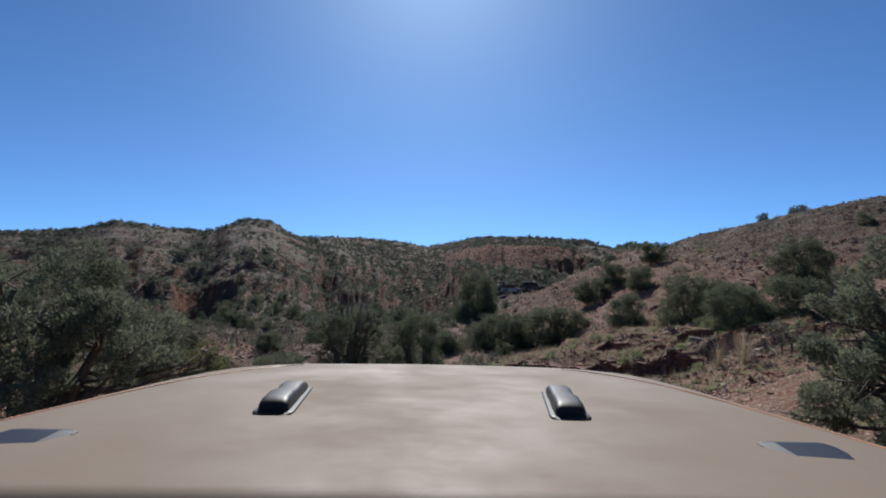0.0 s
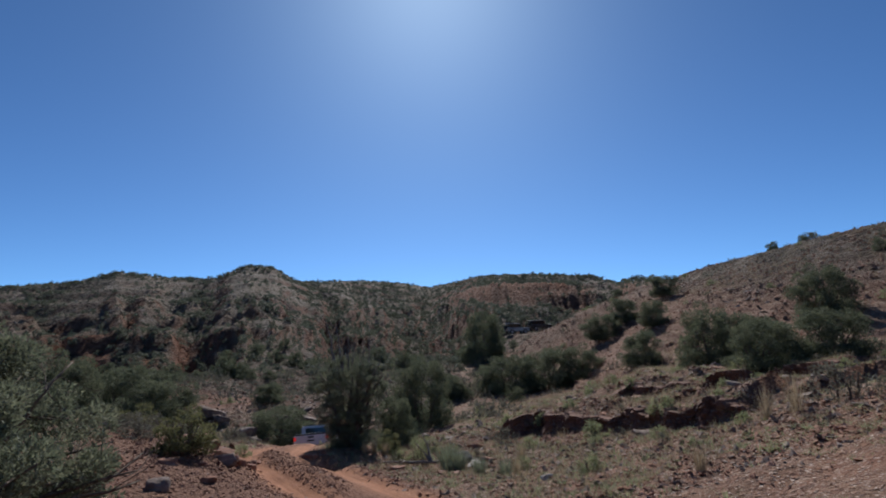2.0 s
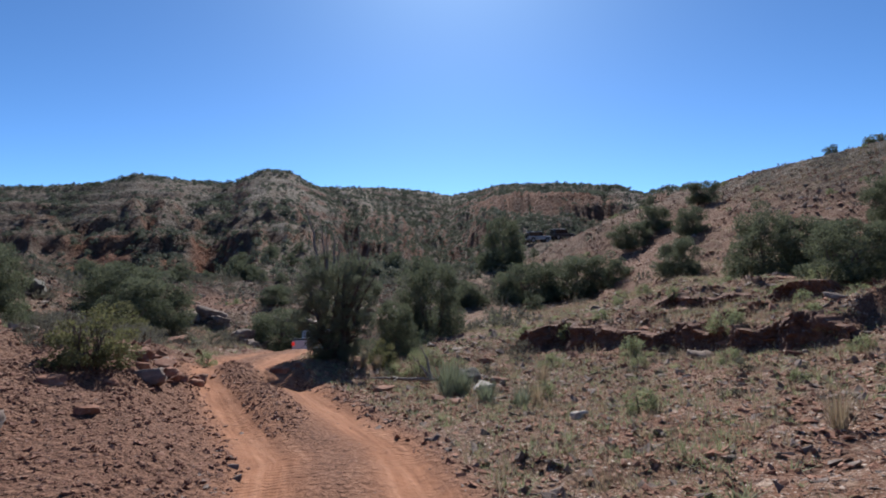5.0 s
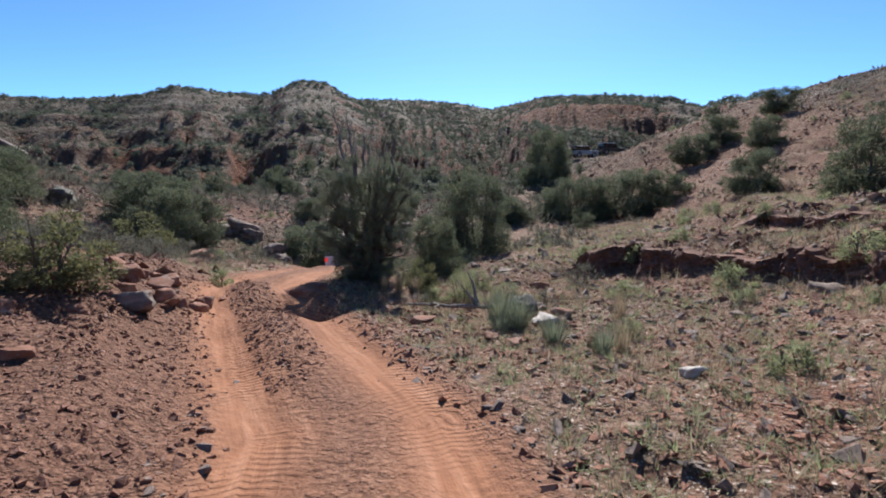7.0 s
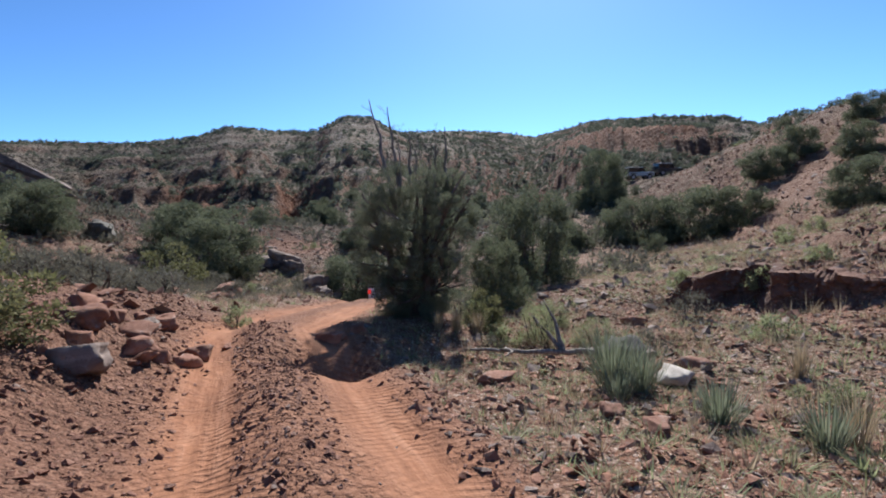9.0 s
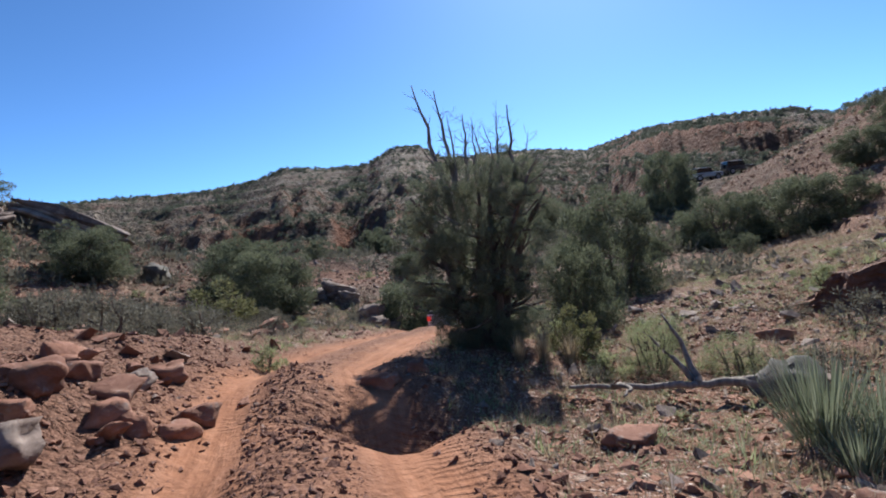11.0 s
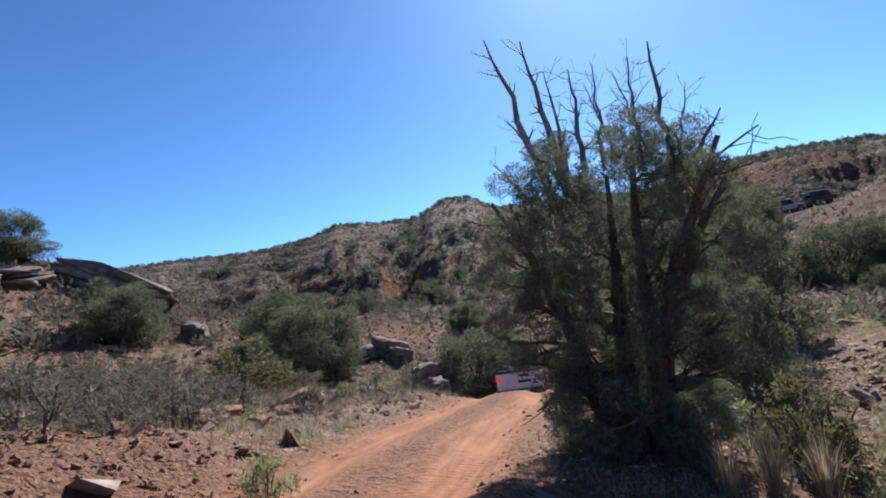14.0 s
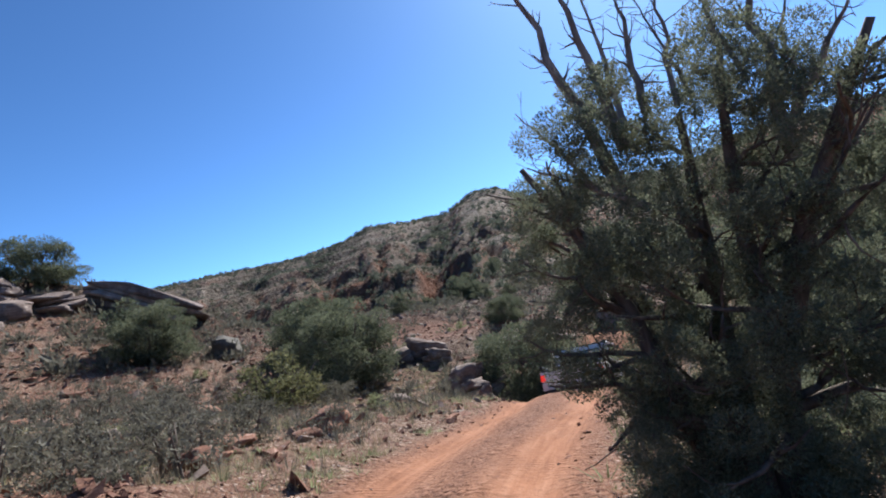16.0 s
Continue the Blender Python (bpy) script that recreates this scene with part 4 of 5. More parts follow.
def ground_cover():
    """Gravel, clods, dry grass and small weeds lying and growing over the near ground."""
    rng = np.random.default_rng(21)
    chips = [hull_lists(rng, (1, rng.uniform(0.6, 1), rng.uniform(0.35, 0.7)), 8) for _ in range(12)]

    def where(n, x0, x1, y0, y1, off_track=1.2, patch=0.5, seed=1, scale=2.5, green=False):
        x, y = rng.uniform(x0, x1, n), rng.uniform(y0, y1, n)
        d = np.abs(along(x, y, TRACK)[0])
        keep = (rng.uniform(size=n) < step(patch - 0.12, patch + 0.12, fbm(x / scale, y / scale, 3, seed))) & (d > off_track * rng.uniform(0.75, 1.2, n))
        x, y = x[keep], y[keep]
        if green:
            keep = rng.uniform(size=len(x)) > 1.3 * raw(x, y)
            x, y = x[keep], y[keep]
        return x, y, land(x, y)[0]

    def rows(x, y, z, lo, hi, sink, power=2.5):
        s = lo + (hi - lo) * rng.uniform(0, 1, len(x)) ** power
        return np.stack([x, y, z - s * sink, rng.uniform(0, 6.3, len(x)), s, rng.uniform(0.6, 1.1, len(x))], 1).tolist()
    x, y, z = where(20000, -15, -1.5, 1, 30, 1.0, 0.42, 31, 3.3)
    scatter("rubble", "loose red and grey stone rubble on the banks", "gravel", chips, rows(x, y, z, 0.02, 0.12, 0.0, 4.5), REDSTONE)
    crumbs = [hull_lists(rng, (1, rng.uniform(0.75, 1), rng.uniform(0.65, 0.9)), 8) for _ in range(12)]
    x, y, z = where(20000, -5.6, -2.2, 12, 18, 0.0, 0.2, 48, 1.0)
    d = along(x, y, TRACK)[0]
    ok = (np.abs(d - 0.1) < 0.42) & (rng.uniform(size=len(x)) < 0.45)
    scatter("track_rubble", "red crumbs and chips heaped between the wheel tracks", "gravel", crumbs, rows(x[ok], y[ok], z[ok], 0.018, 0.09, 0.1, 4.0), REDSTONE)
    x, y, z = where(40000, -9.5, -1.2, 5.5, 18.5, 1.15, 0.24, 45, 2.0)
    ok = rng.uniform(size=len(x)) < 0.25 + raw(x, y)
    x, y, z = x[ok], y[ok], z[ok]
    scatter("clods", "crumbled red clods and chips on the cut bank", "gravel", crumbs, rows(x, y, z, 0.018, 0.10, 0.08, 4.2), REDSTONE)
    x, y, z = where(26000, -44, -6, 16, 84, 1.6, 0.36, 46, 3.0)
    scatter("slope_rubble", "broken red stone over the brushy slope", "gravel", chips, rows(x, y, z, 0.06, 0.45, 0.0, 3.6), REDSTONE)
    near = where(36000, -2.2, 9.5, 9.5, 26, 1.2, 0.26, 39, 1.4)
    wide = where(7000, -2.5, 14, 1, 32, 1.2, 0.36, 38, 2.6)
    x, y, z = (np.concatenate(pair) for pair in zip(near, wide))
    scatter("stones", "small pale and red stones among the weeds", "gravel", chips, rows(x, y, z, 0.022, 0.15, 0.0, 3.4), REDSTONE)
    x, y, z = where(14000, -2.5, 11, 9, 28, 1.2, 0.34, 40, 2.2)
    scatter("pale_stones", "small pale flat stones among the weeds", "gravel", chips, rows(x, y, z, 0.03, 0.24, 0.05, 4.0), SANDSTONE)
    x, y, z = where(11000, -34, 34, 14, 62, 1.6, 0.48, 32, 5.0)
    scatter("scree", "broken sandstone scattered over the slopes", "gravel", chips, rows(x, y, z, 0.05, 0.5, -0.05, 4.0), SANDSTONE)
    x, y, z = where(3000, -10, 10, 0, 26, 0.2, 0.42, 36, 3.0)
    scatter("pebbles", "small pale pebbles on the track and its edges", "gravel", chips, rows(x, y, z, 0.015, 0.06, 0.0, 2.0), SANDSTONE)
    x, y, z = where(26000, 3, 44, 16, 76, 2.0, 0.38, 47, 3.0)
    scatter("hill_rubble", "broken red stone over the dry hillside", "gravel", chips, rows(x, y, z, 0.09, 0.42, 0.05, 3.2), REDSTONE)
    grass = [tuft(rng, 10, 0.34, 0.34, 0.006, 0.7, True) for _ in range(6)]
    x, y, z = where(26000, -16, 18, 1, 40, 1.4, 0.42, 33, 3.0, True)
    scatter("dry_grass", "straw-coloured tufts of dry grass", "grass", grass, rows(x, y, z, 0.35, 1.1, 0.02, 1.6), STRAW)
    x, y, z = where(11000, 3, 44, 16, 76, 2.0, 0.46, 37, 6.0)
    scatter("hill_grass", "thin dry grass on the hillside", "grass", grass, rows(x, y, z, 0.7, 1.6, 0.02, 1.2), STRAW)
    weeds = [tuft(rng, 15, 0.15, 0.36, 0.008, 0.9, True) for _ in range(5)]
    x, y, z = where(26000, -16, 17, 1, 36, 1.4, 0.42, 34, 2.2, True)
    scatter("weeds", "small green and grey weeds among the stones", "weeds", weeds, rows(x, y, z, 0.4, 1.3, 0.02, 1.6), WEED)
    tw = [tuft(rng, 20, 0.3, 0.5, 0.005, 0.5, True) for _ in range(5)]
    x, y, z = where(6000, -32, -4, 10, 38, 1.9, 0.46, 35, 3.5, True)
    scatter("twigs", "grey leafless twigs of low brush", "brush", tw, rows(x, y, z, 0.6, 1.8, 0.02, 1.5), BRUSH)


ground_cover()


def yucca(x, y, tall, blades, seed, label="blue-green narrow-leaved yucca among stones", material=None):
    rng = np.random.default_rng(seed)
    v, f = tuft(rng, int(blades * 1.7), tall, tall * 1.5, 0.0055, 0.25)
    ob = tagged(new("yucca"), label, "yucca")
    ob.location = (x, y, height(x, y) - 0.02)
    tagged(part("rosette", mesh_of("rosette", [tuple(p) for p in v], f, material or YUCCA), ob), kind="stuff")
    return ob


yucca(-0.2, 16.2, 0.75, 190, 1)
yucca(0.08, 15.95, 0.6, 140, 2)
yucca(0.55, 14.75, 0.5, 120, 3)
yucca(1.15, 14.2, 0.42, 90, 4)
yucca(-0.2, 15.6, 0.4, 70, 5)
for k, (x, y, h) in enumerate(((-2.6, 18.9, 0.5), (-2.9, 18.7, 0.45), (-2.25, 19.1, 0.5), (1.8, 16.2, 0.6), (1.45, 14.4, 0.65), (4.2, 10.8, 0.6), (7.3, 12.8, 1.0), (7.0, 13.4, 0.9))):
    rng = np.random.default_rng(80 + k)
    v, f = tuft(rng, 110, h, h * 0.8, 0.004, 0.5)
    ob = tagged(new("grass_clump"), "tall straw-coloured clump of dry bunch grass", "grass", "bunch grass")
    ob.location = (x, y, height(x, y) - 0.02)
    part("clump", mesh_of("clump", [tuple(p) for p in v], f, STRAW), ob)


# ---- stones ----
ROCKS = (
    (-5.45, 13.85, 0.75, 0.5, 0.34, 20), (-5.6, 14.8, 0.4, 0.3, 0.25, 60), (-5.2, 15.2, 0.42, 0.25, 0.2, 100), (-6.1, 14.6, 0.55, 0.45, 0.35, 10),
    (-6.9, 15.5, 0.6, 0.45, 0.35, 140), (-6.2, 15.6, 0.5, 0.35, 0.28, 80), (-5.9, 15.2, 0.45, 0.4, 0.3, 30), (-6.6, 16.4, 0.45, 0.35, 0.3, 55),
    (-5.9, 12.4, 0.4, 0.3, 0.22, 0), (-6.6, 11.6, 0.5, 0.35, 0.3, 45), (-5.0, 10.4, 0.45, 0.3, 0.3, 15), (-5.6, 9.6, 0.6, 0.35, 0.25, 70), (-4.6, 11.4, 0.3, 0.2, 0.18, 35),
    (-4.15, 17.0, 0.5, 0.4, 0.3, 25), (-3.9, 17.5, 0.4, 0.3, 0.25, 95))
for k, (x, y, a, b, c, turn) in enumerate(ROCKS):
    rock("angular red-brown sandstone block on a rubble bank", 200 + k, x, y, (a, b, c), turn, (k * 37 % 25) - 12, REDSTONE if k % 5 else SANDSTONE, 0.4, group="blocks on the bank")
rng = np.random.default_rng(19)
for k in range(22):
    x, y = min(-5.35, -5.95 + rng.normal() * 0.55), 14.6 + rng.normal() * 0.9
    q = rng.uniform(0.14, 0.4)
    rock("small angular red-brown stone on a rubble bank", 400 + k, x, y, (q, q * rng.uniform(0.6, 0.9), q * rng.uniform(0.4, 0.75)), rng.uniform(0, 360), rng.uniform(-25, 25), REDSTONE, 0.25, group="blocks on the bank")
rock("dark rounded boulder beside a dead log", 230, 0.12, 18.3, (0.72, 0.6, 0.52), 30, 8, DARKSTONE, 0.12)
rock("pale flat stone with a white top", 231, 1.95, 13.2, (0.3, 0.22, 0.18), 15, -8, WHITESTONE, 0.3)
rock("pale lichened stone among grass", 232, 0.6, 16.6, (0.62, 0.4, 0.24), 60, 5, WHITESTONE, 0.3)
rock("brown stone at the track's edge", 233, -0.35, 14.9, (0.3, 0.24, 0.16), 20, 12, REDSTONE, 0.5)
rock("pale stone at the track's edge", 234, -0.05, 14.4, (0.38, 0.24, 0.14), 80, -10, REDSTONE, 0.5)
rock("pale stone on the slope", 235, 1.6, 34.7, (0.9, 0.5, 0.3), 0, 0, SANDSTONE)
rock("weathered grey boulder on the slope", 236, -23.5, 32.1, (1.7, 1.3, 1.4), 40, 12, DARKSTONE, 0.25)
rock("pale stone on the slope", 237, 3.6, 16.0, (0.28, 0.22, 0.1), 20, 0, SANDSTONE)
rock("pale stone on the slope", 238, 2.6, 15.2, (0.32, 0.2, 0.1), 70, 0, SANDSTONE)
rock("pale lichened slab on the slope", 239, 7.8, 16.0, (0.6, 0.36, 0.14), 10, 12, SANDSTONE, 0.15)
rng = np.random.default_rng(31)
for k in range(46):
    x, y = rng.uniform(-30, 16), rng.uniform(15, 46)
    if abs(float(along(np.array([x]), np.array([y]), TRACK)[0][0])) < 2.4 or math.hypot(x + 8.4, y - 35) < 4.5:
        continue
    s = rng.uniform(0.35, 1.0) * (1.3 if x < -8 else 0.7)
    rock("weathered sandstone block on the slope", 260 + k, x, y, (s, s * rng.uniform(0.5, 0.9), s * rng.uniform(0.3, 0.6)), rng.uniform(0, 360), rng.uniform(-20, 20), SANDSTONE if k % 2 else REDSTONE, 0.45, group="blocks on the slopes")

rng = np.random.default_rng(37)
for k in range(60):
    q = rng.uniform(0, 1)
    x, y = -8.5 - 19 * q + rng.normal() * 1.5, 17.5 + 12 * q + rng.normal() * 3.0
    if abs(float(along(np.array([x]), np.array([y]), TRACK)[0][0])) < 3.0:
        continue
    n = rng.uniform(0.25, 0.75)
    rock("flat weathered stone among grey brush on the rise", 440 + k, x, y, (n, n * rng.uniform(0.6, 0.95), n * rng.uniform(0.25, 0.5)), rng.uniform(0, 360), rng.uniform(-18, 18), REDSTONE if k % 3 else SANDSTONE, 0.3, group="blocks on the slopes")
rock("rough grey boulder on the rise", 520, -29.6, 26.6, (1.7, 1.3, 1.2), 20, 6, SANDSTONE)
rock("rough grey boulder on the rise", 521, -28.3, 25.4, (1.0, 0.8, 0.7), 70, -8, SANDSTONE)
layered_rock("overhanging layered grey sandstone slab on the rise", 301, -30.3, 32.7, 4.2, 6.4, 3.0, 1.35, 4, 56, -3, 25)
layered_rock("thin layered sandstone slabs on the rise", 302, -30.8, 28.8, height(-30.8, 28.8) - 0.6, 3.0, 2.2, 0.9, 4, 10, 3, -4)
layered_rock("grey sandstone outcrop on the rise", 303, -33.0, 27.2, height(-33.0, 27.2) - 0.6, 2.6, 2.0, 1.3, 3, 35, 0, 6)
for k, (x, y, s) in enumerate(((-16.2, 37.0, 1.5), (-15.2, 36.2, 1.1), (-12.0, 32.6, 1.7), (-11.2, 31.6, 1.3), (-11.4, 33.4, 1.2), (-16.8, 36.0, 1.0))):
    layered_rock("tilted dark sandstone slabs beside the track", 310 + k, x, y, height(x, y) - 0.25, s * 1.3, s * 0.8, s * 0.75, 3, 30 + 37 * k, 10 - 6 * k, 14)
layered_rock("flat sandstone ledge on the red bank", 320, -11.2, 38.6, height(-11.2, 38.6) - 0.1, 3.6, 1.4, 0.6, 2, 8, 0, 3)
layered_rock("flat sandstone ledge on the red bank", 321, -7.6, 40.5, height(-7.6, 40.5) - 0.1, 2.6, 1.2, 0.7, 2, -14, 0, -6)


def earth_ledge(line, up, seed):
    """The broken face of an undercut bank, its lip hanging over."""
    pts = []
    for (ax, ay), (bx, by) in zip(line[:-1], line[1:]):
        for t in np.arange(0, 1, 0.12):
            pts.append((ax + (bx - ax) * t, ay + (by - ay) * t))
    pts = np.array(pts)[8:-8]
    way = np.gradient(pts, axis=0)
    way /= np.linalg.norm(way, axis=1)[:, None]
    way = np.stack([np.convolve(np.pad(way[:, i], 6, "edge"), np.ones(13) / 13, "valid") for i in range(2)], 1)
    out = np.stack([-way[:, 1], way[:, 0]], 1)      # towards the low side
    n, rows = len(pts), 13
    zt = land(pts[:, 0] - out[:, 0] * 0.28, pts[:, 1] - out[:, 1] * 0.28)[0]
    zb = land(pts[:, 0] + out[:, 0] * 0.25, pts[:, 1] + out[:, 1] * 0.25)[0] - 0.06
    run = np.arange(n) * 0.1
    v = []
    for j in range(rows):
        q = j / (rows - 1)
        prof = float(np.interp(q, (0, 0.25, 0.55, 0.8, 0.93, 1.0), (0.34, 0.12, 0.04, 0.06, 0.04, -0.35)))
        wob = (fbm(run * 1.3 + 7 * seed, np.full(n, q * 2.2), 4, 50 + seed, 0.65) - 0.5) * 0.45 + (fbm(run * 5, np.full(n, q * 9.0), 3, 60 + seed) - 0.5) * 0.22
        d = prof + (wob if j < rows - 1 else wob * 0.2)
        z = zb + (zt + 0.03 - zb) * q + (0.02 if 0 < j < rows - 1 else -0.02)
        v.append(np.stack([pts[:, 0] + out[:, 0] * d, pts[:, 1] + out[:, 1] * d, z], 1))
    v = np.stack(v)
    root = tagged(new("earth_bank"), "undercut ragged bank of dark red earth on the slope", "bank", "earth banks")
    cut = 0
    while cut < n - 1:
        end = min(n - 1, cut + 14 + (cut * 7 + seed) % 9)
        if n - 1 - end < 8:
            end = n - 1
        k = end - cut + 1
        idx = np.arange(rows * k).reshape(rows, k)
        faces = np.stack([idx[:-1, :-1], idx[:-1, 1:], idx[1:, 1:], idx[1:, :-1]], -1).reshape(-1, 4)
        part("bank_face", mesh_of("bank_face", v[:, cut:end + 1].reshape(-1, 3), faces, REDBED), root)
        cut = end
    return root


for k, (line, up) in enumerate(LEDGES):
    earth_ledge(line, up, k + 1)


def log():
    root = tagged(new("dead_log"), "bleached grey dead juniper log with upright stubs", "log")
    rng = np.random.default_rng(50)
    spine = [Vector(p) for p in ((-2.2, 17.9, 0.12), (-1.7, 18.0, 0.16), (-1.2, 18.15, 0.2), (-0.75, 18.4, 0.22), (-0.35, 18.45, 0.2), (0.0, 18.15, 0.12))]
    for p in spine:
        p.z += height(p.x, p.y)

    def branch(name, pts, r0, r1, label=""):
        fine = []
        for a, b in zip(pts[:-1], pts[1:]):
            fine += [a.lerp(b, t / 4) + Vector(rng.normal(size=3)) * 0.012 for t in range(4)]
        fine.append(pts[-1])
        v, f = [], []
        tube(v, f, fine, [r0 + (r1 - r0) * i / (len(fine) - 1) for i in range(len(fine))], 8)
        part(name, mesh_of(name, v, f, DEADWOOD, True), root, label)
    branch("stem", spine, 0.022, 0.06)
    f = spine[3]
    branch("stub", [f, f + Vector((-0.25, 0.1, 0.3)), f + Vector((-0.55, 0.15, 0.62))], 0.045, 0.01)
    branch("stub", [f, f + Vector((-0.08, 0.25, 0.35)), f + Vector((-0.3, 0.4, 0.8))], 0.05, 0.01)
    branch("stub", [spine[1], spine[1] + Vector((0.2, -0.3, 0.05)), spine[1] + Vector((0.1, -0.55, 0.02))], 0.035, 0.01)
    branch("stub", [spine[4], spine[4] + Vector((0.35, -0.2, 0.1)), spine[4] + Vector((0.6, -0.5, 0.0))], 0.06, 0.015)


log()


# ---- vehicles ----
PAINT_WHITE = paint_material("white_paint", (0.72, 0.72, 0.72), 0.3)
PAINT_TAN = paint_material("tan_paint", (0.165, 0.118, 0.078), 0.66, (0.21, 0.158, 0.112), 0.4, 0.0)
BLACK = plain_material("black_plastic", (0.02, 0.02, 0.021), 0.45)
VENT = plain_material("bronze_plastic", (0.03, 0.025, 0.019), 0.5, 0.0, 0.25, 0.25)
RUBBER = plain_material("tyre_rubber", (0.025, 0.024, 0.023), 0.85)
STEEL = plain_material("grey_steel", (0.32, 0.32, 0.33), 0.4, 0.8)
GLASS = plain_material("dark_glass", (0.015, 0.018, 0.02), 0.06, 0.0, 0.1, 0.6)
TAIL_LIT = plain_material("lit_lamp", (0.6, 0.03, 0.03), 0.2)
lit = TAIL_LIT.node_tree.nodes["Principled BSDF"]
lit.inputs["Emission Color"].default_value, lit.inputs["Emission Strength"].default_value = (1, 0.05, 0.03, 1), 0.22
# orange in place of light reflected along the bonnet creases; also the hinge rims
GLINT_AND_RIM = plain_material("orange_glint_and_rim", (0.55, 0.25, 0.11), 0.5)


def block(x0, x1, y0, y1, z0, z1, bevel=0.02, taper=0.0):
    """A bevelled box; taper draws its top in."""
    bm = bmesh.new()
    bmesh.ops.create_cube(bm, size=1.0)
    for v in bm.verts:
        k = 1 - taper * (v.co.z + 0.5)
        v.co = Vector(((x0 + x1) / 2 + v.co.x * (x1 - x0) * k, (y0 + y1) / 2 + v.co.y * (y1 - y0) * k, (z0 + z1) / 2 + v.co.z * (z1 - z0)))
    if bevel:
        bmesh.ops.bevel(bm, geom=bm.edges[:], offset=bevel, segments=2, affect="EDGES", profile=0.6)
    return bm


def side_shape(outline, x0, x1, bevel=0.02):
    """A body drawn in side view (y, z) and given its width."""
    bm = bmesh.new()
    left = [bm.verts.new((x0, y, z)) for y, z in outline]
    right = [bm.verts.new((x1, y, z)) for y, z in outline]
    bm.faces.new(left)
    bm.faces.new(right[::-1])
    for i in range(len(outline)):
        j = (i + 1) % len(outline)
        bm.faces.new((left[j], left[i], right[i], right[j]))
    bmesh.ops.recalc_face_normals(bm, faces=bm.faces)
    if bevel:
        bmesh.ops.bevel(bm, geom=bm.edges[:], offset=bevel, segments=2, affect="EDGES", profile=0.6)
    return bm


def wheel(parent, x, y, z, radius, width):
    """A knobbly off-road wheel: tyre with lugs, and a rim."""
    hub = part("wheel", None, parent, "", pose(x, y, z, 0, 90, 0))
    v, f = [], []
    n = 40
    prof = ((0.58, 0.42), (0.8, 0.5), (0.96, 0.44), (1.0, 0.25), (1.0, -0.25), (0.96, -0.44), (0.8, -0.5), (0.58, -0.42))
    for i in range(n):
        t = 2 * math.pi * i / n
        for r, w in prof:
            q = radius * (r - (0.035 if (i % 2 and r > 0.9) else 0))
            v.append((q * math.cos(t), q * math.sin(t), w * width))
    k = len(prof)
    for i in range(n):
        for j in range(k):
            a, b = i * k + j, i * k + (j + 1) % k
            c, d = ((i + 1) % n) * k + (j + 1) % k, ((i + 1) % n) * k + j
            f.append((a, b, c, d))
    part("tyre", mesh_of("tyre", v, f, RUBBER), hub)
    bm = bmesh.new()
    bmesh.ops.create_cone(bm, cap_ends=True, segments=24, radius1=radius * 0.58, radius2=radius * 0.58, depth=width * 0.7)
    for k5 in range(5):
        bmesh.ops.create_cube(bm, size=1.0, matrix=pose(0, 0, 0, 0, 0, 72 * k5) @ Matrix.Translation((radius * 0.3, 0, 0)) @ Matrix.Diagonal((radius * 0.5, radius * 0.14, width * 0.8, 1)))
    part("rim", bm_mesh("rim", bm, STEEL), hub)


